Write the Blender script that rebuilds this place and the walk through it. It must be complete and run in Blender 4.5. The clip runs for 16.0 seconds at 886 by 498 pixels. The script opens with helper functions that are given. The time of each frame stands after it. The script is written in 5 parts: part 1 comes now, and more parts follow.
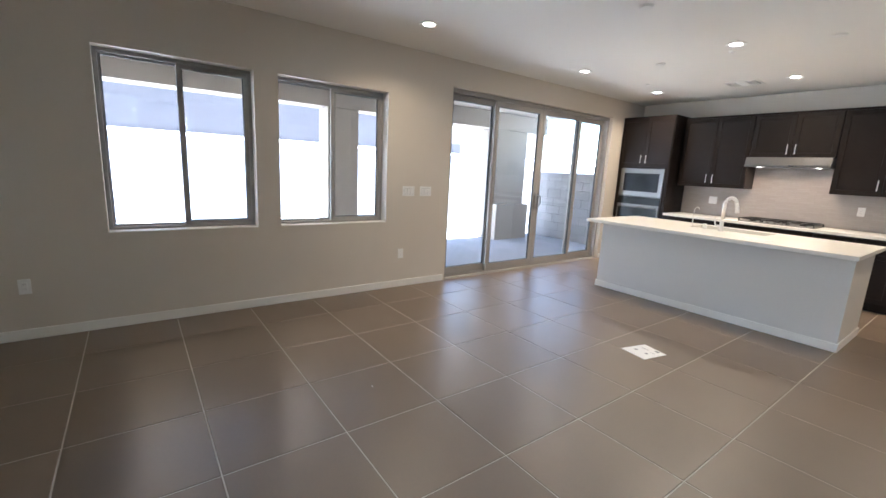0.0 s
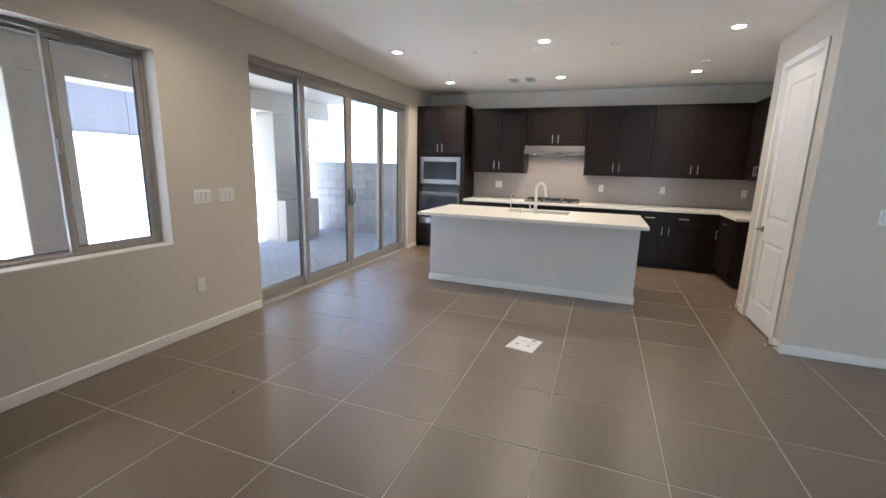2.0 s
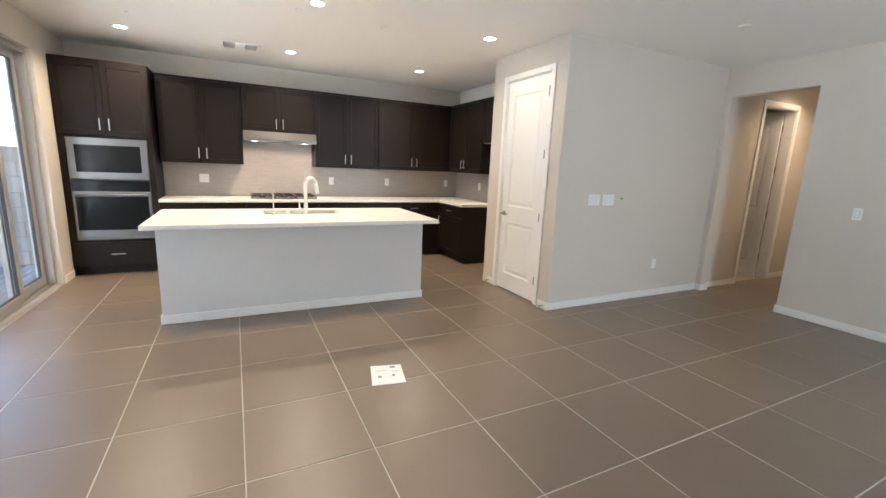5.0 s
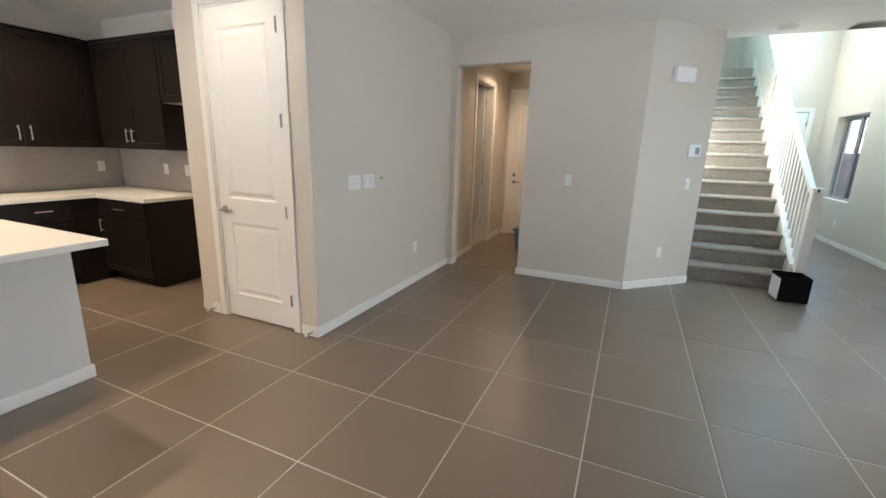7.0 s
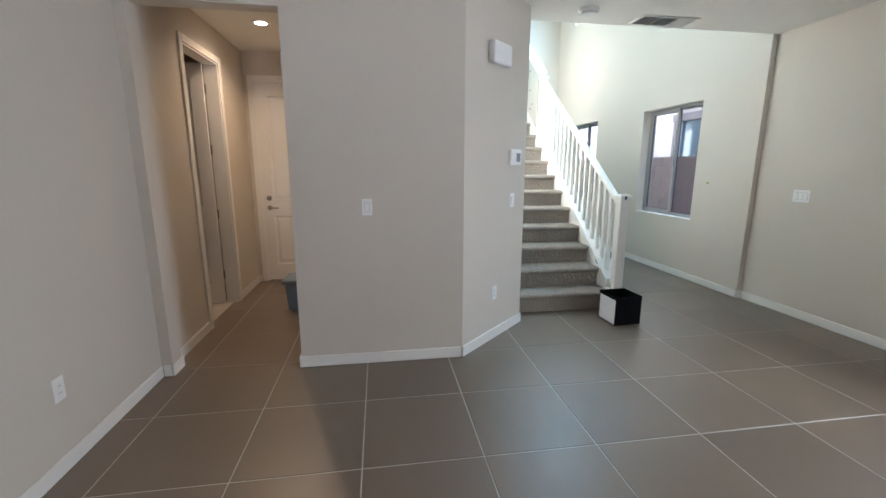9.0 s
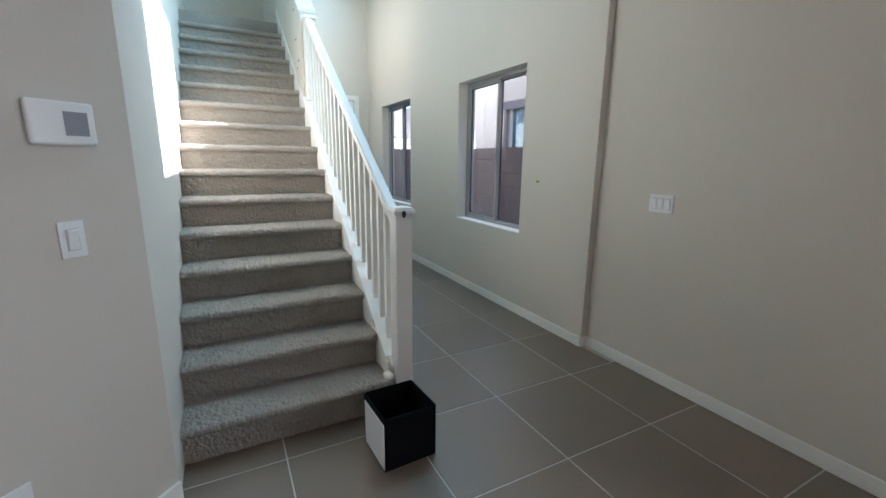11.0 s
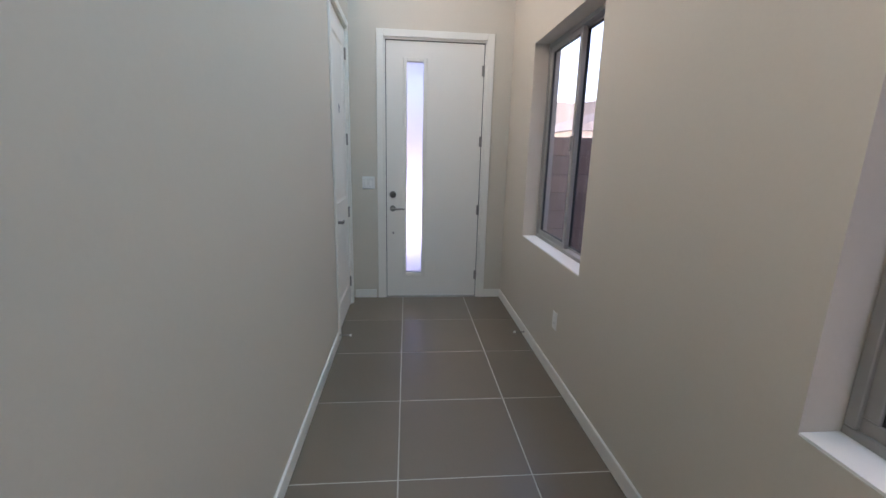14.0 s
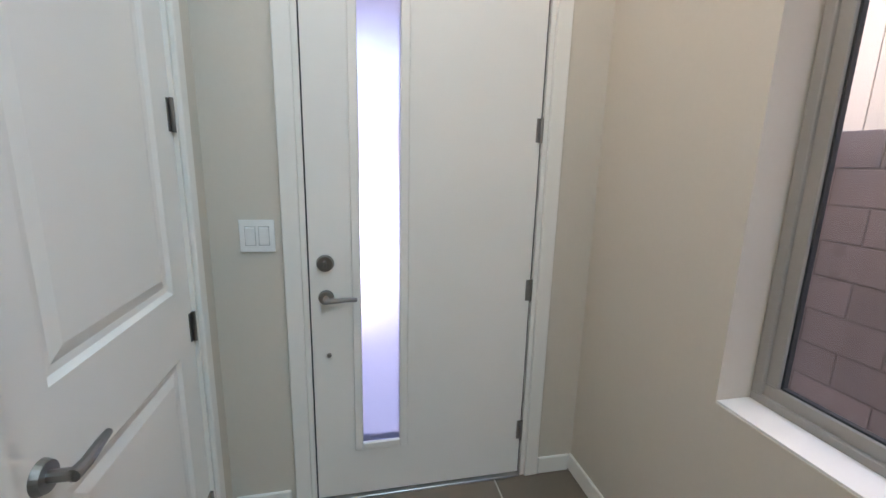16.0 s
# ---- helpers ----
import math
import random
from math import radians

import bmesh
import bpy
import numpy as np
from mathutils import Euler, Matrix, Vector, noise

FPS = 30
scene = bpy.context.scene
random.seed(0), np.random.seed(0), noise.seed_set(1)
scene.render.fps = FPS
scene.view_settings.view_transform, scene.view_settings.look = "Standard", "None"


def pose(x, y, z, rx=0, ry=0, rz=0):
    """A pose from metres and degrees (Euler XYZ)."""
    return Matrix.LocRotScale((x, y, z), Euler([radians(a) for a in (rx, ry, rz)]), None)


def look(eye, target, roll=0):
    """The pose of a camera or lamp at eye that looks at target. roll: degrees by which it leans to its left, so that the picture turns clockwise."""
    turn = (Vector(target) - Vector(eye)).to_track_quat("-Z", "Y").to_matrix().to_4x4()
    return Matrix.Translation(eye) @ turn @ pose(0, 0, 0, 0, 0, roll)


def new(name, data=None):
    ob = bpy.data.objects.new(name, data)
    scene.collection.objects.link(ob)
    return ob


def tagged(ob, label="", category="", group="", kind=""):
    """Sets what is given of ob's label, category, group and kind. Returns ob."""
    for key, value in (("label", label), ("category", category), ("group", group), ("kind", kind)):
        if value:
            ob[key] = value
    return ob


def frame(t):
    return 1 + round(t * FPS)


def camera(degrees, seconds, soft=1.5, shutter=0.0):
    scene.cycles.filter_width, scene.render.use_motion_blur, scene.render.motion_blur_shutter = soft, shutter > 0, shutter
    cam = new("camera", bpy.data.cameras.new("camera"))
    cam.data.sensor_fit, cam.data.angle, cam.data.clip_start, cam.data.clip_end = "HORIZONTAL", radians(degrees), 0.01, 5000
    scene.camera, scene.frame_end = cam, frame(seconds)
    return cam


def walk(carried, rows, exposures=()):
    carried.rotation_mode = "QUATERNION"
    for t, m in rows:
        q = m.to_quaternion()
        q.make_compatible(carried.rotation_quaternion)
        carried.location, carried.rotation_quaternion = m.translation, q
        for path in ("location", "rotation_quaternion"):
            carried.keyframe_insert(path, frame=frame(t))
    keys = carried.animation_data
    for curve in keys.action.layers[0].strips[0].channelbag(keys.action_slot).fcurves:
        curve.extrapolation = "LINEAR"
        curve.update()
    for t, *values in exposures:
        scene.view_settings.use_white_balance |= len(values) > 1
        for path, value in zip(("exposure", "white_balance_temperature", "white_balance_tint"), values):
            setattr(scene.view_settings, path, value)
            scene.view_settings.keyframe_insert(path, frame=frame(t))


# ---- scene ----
cam = camera(93.5, 16.0)
PATH = [
    (0, (4.301, 1.38, 1.454), (2.727, 2.555, 1.076), 2.9),
    (0.5, (4.013, 1.362, 1.453), (2.656, 2.783, 1.079), 2.5),
    (1, (3.727, 1.409, 1.43), (2.599, 3.018, 1.058), 1.9),
    (1.5, (3.427, 1.465, 1.443), (2.54, 3.217, 1.061), 1.7),
    (2, (3.158, 1.432, 1.479), (2.473, 3.269, 1.086), 1.5),
    (2.5, (2.87, 1.51, 1.463), (2.372, 3.407, 1.073), 1.7),
    (3, (2.583, 1.634, 1.463), (2.276, 3.568, 1.056), 2.0),
    (3.2, (2.469, 1.662, 1.459), (2.245, 3.609, 1.061), 2.1),
    (5.3, (1.744, 2.361, 1.463), (2.828, 3.994, 1.066), 2.2),
    (5.5, (1.744, 2.476, 1.455), (2.958, 4.011, 1.042), 2.1),
    (6, (1.825, 2.786, 1.472), (3.306, 4.056, 1.033), 1.7),
    (6.5, (1.971, 3.116, 1.483), (3.632, 4.121, 1.002), 1.5),
    (7, (2.306, 3.409, 1.469), (4.087, 4.191, 1.004), 1.7),
    (7.5, (2.758, 3.691, 1.474), (4.604, 4.31, 1.016), 1.6),
    (8, (3.255, 3.893, 1.463), (5.143, 4.373, 1.013), 1.4),
    (8.5, (3.771, 4.054, 1.502), (5.717, 4.286, 1.1), 0.4),
    (9, (4.224, 3.964, 1.461), (6.163, 3.668, 1.069), 0.1),
    (9.5, (4.691, 3.7, 1.466), (6.526, 3.018, 1.057), -0.1),
    (10, (5.119, 3.33, 1.447), (6.838, 2.41, 1.003), -0.1),
    (10.2, (5.3, 3.148, 1.435), (7.001, 2.185, 1.009), 0.0),
    (12.3, (7.269, 1.411, 1.44), (9.147, 0.876, 1.009), 1.6),
    (12.5, (7.512, 1.316, 1.444), (9.41, 0.871, 1.0), 1.3),
    (13, (8.137, 1.106, 1.436), (10.056, 0.775, 0.98), 1.6),
    (13.5, (8.776, 0.965, 1.432), (10.721, 0.796, 0.995), 1.2),
    (14, (9.396, 0.964, 1.431), (11.338, 0.79, 0.986), 1.4),
    (14.5, (10.053, 0.959, 1.437), (11.999, 0.842, 0.989), 1.2),
    (15, (10.683, 0.987, 1.433), (12.621, 0.813, 0.971), 1.3),
    (15.5, (11.307, 0.964, 1.445), (13.245, 0.756, 0.995), 1.1),
    (16, (11.87, 0.989, 1.422), (13.783, 0.574, 1.014), 1.4),
]
EXPOSURES = [(0, 3.5, 5400, 9), (1, 3.3, 5400, 9), (3, 3.27, 5300, 8), (5.5, 3.87, 5650, 7), (6, 3.73, 5500, 6), (6.5, 3.72, 5650, 6), (7.5, 3.52, 5800, 11), (8, 3.5, 5750, 10), (8.5, 3.2, 5700, 9), (9, 3.45, 5650, 12), (9.5, 3.8, 5650, 14),
             (10.2, 3.4, 5600, 13), (12.3, 2.55, 6000, 17), (13, 2.5, 6250, 23), (13.5, 2.25, 6350, 25), (14, 2.6, 6550, 29), (14.5, 2.7, 6600, 28), (15, 3.0, 6800, 28), (16, 3.05, 6800, 27)]
walk(cam, [(t, look(eye, target, roll)) for t, eye, target, roll in PATH], EXPOSURES)

# ---- light ----
SUN_ELEV, SUN_TURN = 47.0, 2.0          # the sun stands over -y, a touch towards -x
world = bpy.data.worlds.new("world")
scene.world = world
world.use_nodes = True
wn = world.node_tree.nodes
sky = wn.new("ShaderNodeTexSky")
sky.sky_type, sky.sun_disc = "NISHITA", False
sky.sun_elevation, sky.sun_rotation = radians(SUN_ELEV), radians(180 + SUN_TURN)
sky.dust_density, sky.ozone_density = 1.5, 1.0
wn["Background"].inputs["Strength"].default_value = 0.15
world.node_tree.links.new(sky.outputs[0], wn["Background"].inputs["Color"])

sun = new("sun", bpy.data.lights.new("sun", "SUN"))
sun.data.energy, sun.data.angle, sun.data.color = 5.0, radians(0.5), (1.0, 0.98, 0.945)
_az = radians(SUN_TURN)
sun.matrix_world = look((-40 * math.sin(_az), -40 * math.cos(_az), 40 * math.tan(radians(SUN_ELEV))), (0, 0, 0))


def window_light(name, centre, size, target, power, color):
    lamp = new(name, bpy.data.lights.new(name, "AREA"))
    lamp.data.shape, lamp.data.size, lamp.data.size_y = "RECTANGLE", *size
    lamp.data.energy, lamp.data.color = power, color
    lamp.data.spread = radians(130)
    lamp.matrix_world = look(centre, target)
    return lamp


COOL = (0.42, 0.80, 1.0)
window_light("window_light_high", (9.45, -0.045, 4.875), (1.55, 1.3), (10.6, 2.4, 2.6), 12, COOL)
window_light("window_light_high", (12.16, -0.045, 4.875), (1.1, 1.3), (12.0, 2.4, 2.2), 5.5, COOL)
window_light("window_light_living", (5.435, -0.145, 1.52), (1.08, 1.40), (5.2, 3.0, 1.1), 4.2, (0.92, 0.965, 1.0))


# ---- materials ----
def material(name, color, rough=0.6, metal=0.0, grain=0.0, grain_size=40.0, stain=0.0, stain_size=1.5, bump=0.0, bump_size=80.0,
             vary=0.0, spec=0.5, coat=0.0, rough_vary=0.0, place="Object"):
    m = bpy.data.materials.new(name)
    m.use_nodes = True
    nodes, links = m.node_tree.nodes, m.node_tree.links
    b = nodes["Principled BSDF"]
    b.inputs["Roughness"].default_value, b.inputs["Metallic"].default_value = rough, metal
    b.inputs["Specular IOR Level"].default_value, b.inputs["Coat Weight"].default_value = spec, coat
    co = nodes.new("ShaderNodeTexCoord")
    spot = co.outputs["Object"] if place == "Object" else nodes.new("ShaderNodeNewGeometry").outputs["Position"]
    rgb = nodes.new("ShaderNodeRGB")
    rgb.outputs[0].default_value = (*color, 1)
    out = rgb.outputs[0]

    def scaled(source, amount, out):
        span = nodes.new("ShaderNodeMapRange")
        span.inputs["To Min"].default_value, span.inputs["To Max"].default_value = 1 - amount, 1 + amount
        links.new(source, span.inputs["Value"])
        mul = nodes.new("ShaderNodeVectorMath")
        mul.operation = "SCALE"
        links.new(out, mul.inputs[0])
        links.new(span.outputs[0], mul.inputs["Scale"])
        return mul.outputs[0]

    def noise_at(size, detail=3.0):
        n = nodes.new("ShaderNodeTexNoise")
        n.inputs["Scale"].default_value, n.inputs["Detail"].default_value = size, detail
        links.new(spot, n.inputs["Vector"])
        return n.outputs["Fac"]

    if stain:
        out = scaled(noise_at(stain_size, 5.0), stain, out)
    if grain:
        out = scaled(noise_at(grain_size), grain, out)
    if vary:
        info = nodes.new("ShaderNodeObjectInfo")
        out = scaled(info.outputs["Random"], vary, out)
    links.new(out, b.inputs["Base Color"])
    if rough_vary:
        span = nodes.new("ShaderNodeMapRange")
        span.inputs["To Min"].default_value, span.inputs["To Max"].default_value = rough - rough_vary, rough + rough_vary
        links.new(noise_at(stain_size * 2.3, 4.0), span.inputs["Value"])
        links.new(span.outputs[0], b.inputs["Roughness"])
    if bump:
        bp = nodes.new("ShaderNodeBump")
        bp.inputs["Strength"].default_value, bp.inputs["Distance"].default_value = bump, 0.01
        links.new(noise_at(bump_size, 4.0), bp.inputs["Height"])
        links.new(bp.outputs[0], b.inputs["Normal"])
    return m


def glass_material(name, tint=(1, 1, 1), gloss=1.0):
    m = bpy.data.materials.new(name)
    m.use_nodes = True
    nodes, links = m.node_tree.nodes, m.node_tree.links
    nodes.remove(nodes["Principled BSDF"])
    clear, shine, mix, face, power, span = (nodes.new("ShaderNode" + k) for k in ("BsdfTransparent", "BsdfGlossy", "MixShader", "LayerWeight", "Math", "MapRange"))
    clear.inputs["Color"].default_value = (*tint, 1)
    shine.inputs["Roughness"].default_value = 0.01
    shine.inputs["Color"].default_value = (gloss, gloss, gloss, 1)
    power.operation, power.inputs[1].default_value = "POWER", 5.0
    face.inputs["Blend"].default_value = 0.5
    span.inputs["To Min"].default_value, span.inputs["To Max"].default_value = 0.03, 0.32
    links.new(face.outputs["Facing"], power.inputs[0])
    links.new(power.outputs[0], span.inputs["Value"])
    links.new(span.outputs[0], mix.inputs[0])
    links.new(clear.outputs[0], mix.inputs[1])
    links.new(shine.outputs[0], mix.inputs[2])
    links.new(mix.outputs[0], nodes["Material Output"].inputs["Surface"])
    return m


def glow_material(name, color, strength):
    m = bpy.data.materials.new(name)
    m.use_nodes = True
    b = m.node_tree.nodes["Principled BSDF"]
    b.inputs["Base Color"].default_value = (*color, 1)
    b.inputs["Emission Color"].default_value = (*color, 1)
    b.inputs["Emission Strength"].default_value = strength
    return m


WALL = material("wall_paint", (0.620, 0.562, 0.477), 0.75, grain=0.02, grain_size=60, stain=0.035, stain_size=0.9, bump=0.05, bump_size=70)
CEIL = material("ceiling_paint", (0.85, 0.82, 0.75), 0.85, stain=0.03, stain_size=0.8, bump=0.15, bump_size=50)
TRIM = material("trim_paint", (0.81, 0.785, 0.727), 0.42, grain=0.015, stain=0.03, stain_size=3)
DOOR_PAINT = material("door_paint", (0.81, 0.785, 0.732), 0.38, stain=0.025, stain_size=2.5, bump=0.03, bump_size=30)
TILE = material("floor_tile", (0.173, 0.129, 0.0915), 0.36, grain=0.05, grain_size=60, stain=0.16, stain_size=1.3, vary=0.09, rough_vary=0.03, spec=0.95, place="Position")
GROUT = material("grout", (0.56, 0.52, 0.46), 0.9, grain=0.12, grain_size=30, stain=0.15, stain_size=3)
DARK_WOOD = material("dark_cabinet_wood", (0.0118, 0.0079, 0.0060), 0.42, grain=0.25, grain_size=25, stain=0.2, stain_size=2.0, spec=0.2)
QUARTZ = material("white_quartz", (0.77, 0.745, 0.685), 0.28, grain=0.03, grain_size=150, stain=0.02, stain_size=6)
STEEL = material("stainless_steel", (0.23, 0.222, 0.213), 0.36, 1.0, grain=0.05, grain_size=90)
CHROME = material("brushed_nickel", (0.72, 0.69, 0.65), 0.36, 1.0)
PEWTER = material("dark_nickel", (0.30, 0.285, 0.27), 0.3, 1.0)
BLACK_GLASS = material("black_oven_glass", (0.010, 0.011, 0.012), 0.16, spec=0.15)
BLACK = material("black_iron", (0.02, 0.019, 0.018), 0.32, grain=0.1)
BLACK_CARD = material("black_fabric", (0.006, 0.006, 0.007), 0.95, grain=0.2, spec=0.1)
PLATE_GAP = material("shaded_plate_gap", (0.30, 0.29, 0.27), 0.6, grain=0.05)
PLATE = material("switch_plastic", (0.82, 0.81, 0.78), 0.35)
VINYL = material("window_vinyl", (0.315, 0.297, 0.272), 0.45, grain=0.03)
GASKET = material("rubber_gasket", (0.03, 0.03, 0.03), 0.6)
GLASS = glass_material("window_glass", (0.94, 0.95, 0.94))
SCREENED = glass_material("screened_glass", (0.76, 0.76, 0.77))
CARPET = material("beige_carpet", (0.37, 0.325, 0.275), 1.0, grain=0.32, grain_size=110, stain=0.12, stain_size=5, bump=1.0, bump_size=150, spec=0.1)
STUCCO = material("beige_stucco", (0.31, 0.268, 0.222), 0.95, grain=0.06, grain_size=90, stain=0.06, bump=0.5, bump_size=70)
CREAM = material("cream_stucco", (0.52, 0.435, 0.345), 0.95, grain=0.05, grain_size=60, stain=0.06, bump=0.15, bump_size=45)
BLOCK = material("concrete_block", (0.225, 0.168, 0.150), 0.95, grain=0.12, grain_size=55, stain=0.2, stain_size=2.5, vary=0.10, place="Position", bump=0.04, bump_size=22)
MORTAR = material("mortar", (0.15, 0.115, 0.10), 0.95, grain=0.1)
PAVER = material("paver", (0.24, 0.242, 0.258), 0.9, grain=0.12, grain_size=60, stain=0.18, stain_size=2.0, bump=0.4)
# lighter than desert earth is, so the yard bounces more light indoors
EARTH = material("lightened_earth", (0.72, 0.715, 0.71), 1.0, grain=0.15, grain_size=18, stain=0.15, stain_size=0.6, bump=0.6, bump_size=14)
ROOF_TILE = material("roof_tile", (0.12, 0.10, 0.09), 0.9, grain=0.35, grain_size=12, stain=0.2, stain_size=1.0)
BIRCH = material("pale_birch", (0.46, 0.34, 0.20), 0.6, grain=0.15, grain_size=14, stain=0.1, stain_size=3)
PAPER = material("paper", (0.85, 0.85, 0.84), 0.7)
INK = material("print_grey", (0.28, 0.28, 0.30), 0.7)
GREEN_TAPE = material("green_tape", (0.18, 0.36, 0.03), 0.6)
BLUE_TAPE = material("blue_tape", (0.01, 0.03, 0.10), 0.6)
BLUE_TUB = material("blue_plastic", (0.20, 0.27, 0.34), 0.45)
LENS = glow_material("lamp_lens", (1.0, 0.90, 0.76), 3.2)


# ---- building blocks ----
def box(bm, x0, x1, y0, y1, z0, z1, bevel=0.0, segments=1):
    r = bmesh.ops.create_cube(bm, size=1.0, matrix=Matrix.Translation(((x0 + x1) / 2, (y0 + y1) / 2, (z0 + z1) / 2))
                              @ Matrix.Diagonal((abs(x1 - x0), abs(y1 - y0), abs(z1 - z0), 1)))
    if bevel:
        edges = list({e for v in r["verts"] for e in v.link_edges})
        bmesh.ops.bevel(bm, geom=edges, offset=bevel, segments=segments, affect="EDGES", profile=0.5)
    return bm


def tube(bm, points, radius, sides=10, radii=None):
    """A round bar along points."""
    pts = [Vector(p) for p in points]
    rings = []
    for i, p in enumerate(pts):
        d = (pts[min(i + 1, len(pts) - 1)] - pts[max(i - 1, 0)]).normalized()
        up = Vector((0, 0, 1)) if abs(d.z) < 0.9 else Vector((1, 0, 0))
        a = d.cross(up).normalized()
        b = d.cross(a)
        r = radii[i] if radii else radius
        rings.append([bm.verts.new(p + r * (a * math.cos(t) + b * math.sin(t))) for t in [2 * math.pi * k / sides for k in range(sides)]])
    for r0, r1 in zip(rings, rings[1:]):
        for k in range(sides):
            bm.faces.new((r0[k], r0[(k + 1) % sides], r1[(k + 1) % sides], r1[k]))
    bm.faces.new(rings[0][::-1])
    bm.faces.new(rings[-1])
    return bm


def lathe(bm, profile, centre=(0, 0, 0), sides=24):
    """A turned shape about the z axis; profile: (radius, height)."""
    c = Vector(centre)
    rings = [[bm.verts.new(c + Vector((r * math.cos(2 * math.pi * k / sides), r * math.sin(2 * math.pi * k / sides), z))) for k in range(sides)]
             for r, z in profile]
    for r0, r1 in zip(rings, rings[1:]):
        for k in range(sides):
            bm.faces.new((r0[k], r0[(k + 1) % sides], r1[(k + 1) % sides], r1[k]))
    bm.faces.new(rings[0][::-1])
    bm.faces.new(rings[-1])
    return bm


def prism(bm, outline, axis, a, b):
    """An outline of two coordinates pushed along an axis from a to b. axis x: (y, z); y: (x, z); z: (x, y)."""
    def at(p, s):
        return {"x": (s, p[0], p[1]), "y": (p[0], s, p[1]), "z": (p[0], p[1], s)}[axis]
    lo, hi = ([bm.verts.new(at(p, s)) for p in outline] for s in (a, b))
    n = len(outline)
    for k in range(n):
        bm.faces.new((lo[k], lo[(k + 1) % n], hi[(k + 1) % n], hi[k]))
    bm.faces.new(lo[::-1])
    bm.faces.new(hi)
    return bm


def finish(bm, name, mat, smooth=False):
    bmesh.ops.recalc_face_normals(bm, faces=bm.faces)
    me = bpy.data.meshes.new(name)
    bm.to_mesh(me)
    bm.free()
    me.materials.append(mat)
    if smooth:
        me.polygons.foreach_set("use_smooth", [True] * len(me.polygons))
    return me


def part(name, bm, mat, parent=None, label="", smooth=False):
    ob = new(name, finish(bm, name, mat, smooth))
    if parent:
        ob.parent = parent
    if label:
        ob["label"] = label
    return ob


def thing(name, at, label, category, group="", turn=0.0):
    e = new(name)
    e.empty_display_size = 0.1
    e.matrix_world = pose(*at, 0, 0, turn)
    return tagged(e, label, category, group)


def structure(name, bm, mat, label="", category="", smooth=False):
    return tagged(part(name, bm, mat, None, "", smooth), label, category or name.split("_")[0], "", "structure")


def B(*spans, bevel=0.0, segments=1):
    bm = bmesh.new()
    return box(bm, *spans, bevel=bevel, segments=segments)


def wall(name, axis, plane, thick, a0, a1, z0, z1, openings=(), mat=WALL, label=""):
    """A wall on the plane axis = plane that grows by thick (signed) and runs from a0 to a1, with openings (b0, b1, z0, z1)."""
    bm = bmesh.new()
    p0, p1 = sorted((plane, plane + thick))

    def piece(b0, b1, c0, c1):
        if b1 - b0 > 1e-4 and c1 - c0 > 1e-4:
            box(bm, *((p0, p1, b0, b1) if axis == "x" else (b0, b1, p0, p1)), c0, c1)

    cuts = sorted({a0, a1, *(o[0] for o in openings), *(o[1] for o in openings)})
    for b0, b1 in zip(cuts, cuts[1:]):
        holes = sorted((o[2], o[3]) for o in openings if o[0] <= b0 + 1e-6 and o[1] >= b1 - 1e-6)
        z = z0
        for h0, h1 in holes:
            piece(b0, b1, z, h0)
            z = h1
        piece(b0, b1, z, z1)
    bmesh.ops.remove_doubles(bm, verts=bm.verts, dist=1e-4)
    return structure(name, bm, mat, label, "wall")


# ---- the large structure ----
CZ = 2.765            # ceiling of the ground floor
TOP = 5.95            # ceiling over stairs and hall
W1, W2, SL = (1.19, 2.335, 0.805, 2.255), (2.55, 3.735, 0.805, 2.255), (4.63, 8.08, -0.02, 2.45)
W3, W4 = (9.046, 10.22, 0.775, 2.26), (11.574, 12.749, 0.775, 2.26)
W5, W6 = (8.60, 10.25, 4.20, 5.55), (11.574, 12.749, 4.20, 5.55)
KX, KY = 5.42, 9.05   # kitchen walls
FX = 13.445           # front wall
FD = (0.238, 1.181, -0.02, 2.435)

wall("wall_west", "x", 0, -0.22, -0.35, KY + 0.2, -0.25, CZ + 0.35, [W1, W2, SL], label="greige painted wall with two windows and a sliding door")
wall("wall_kitchen", "y", KY, 0.2, 0.0, KX + 0.2, -0.25, CZ + 0.35, label="greige painted kitchen wall behind the cabinets")
wall("wall_kitchen_side", "x", KX, 0.15, 6.80, KY, -0.25, CZ, label="greige painted kitchen side wall")
wall("wall_living_south", "y", -0.06, -0.22, 0.0, 8.20, -0.25, CZ + 0.35, [(4.85, 6.02, 0.775, 2.26)], label="greige painted living room wall with a window")
wall("wall_hall_south", "y", 0.0, -0.20, 8.20, FX + 0.25, -0.25, TOP + 0.3, [W3, W4, W5, W6], label="pale grey painted double-height wall with windows")
wall("wall_front", "x", FX, 0.25, 0.0, 4.5, -0.25, TOP + 0.3, [FD], label="greige painted wall round the entrance door")
wall("wall_pantry_front", "x", 4.69, 0.12, 5.506, 6.67, -0.25, CZ, [(5.735, 6.50, -0.25, 2.46)], label="greige painted pantry wall with a door opening")
wall("wall_pantry_living", "y", 5.506, 0.12, 4.81, 8.10, -0.25, CZ, label="greige painted wall between living room and pantry")
wall("wall_pantry_back", "y", 6.67, 0.13, 4.69, 7.0, -0.25, CZ, label="greige painted wall beside the refrigerator bay")
wall("wall_hall_arch", "x", 7.20, 0.13, 3.45, 5.506, -0.25, CZ, [(4.56, 5.435, -0.25, 2.44)], label="greige painted wall with an open passage")
wall("wall_passage_door", "y", 5.506, 0.12, 8.10, 9.7, -0.25, CZ, [(8.10, 8.88, -0.25, 2.44)], label="greige painted passage wall with a doorway")
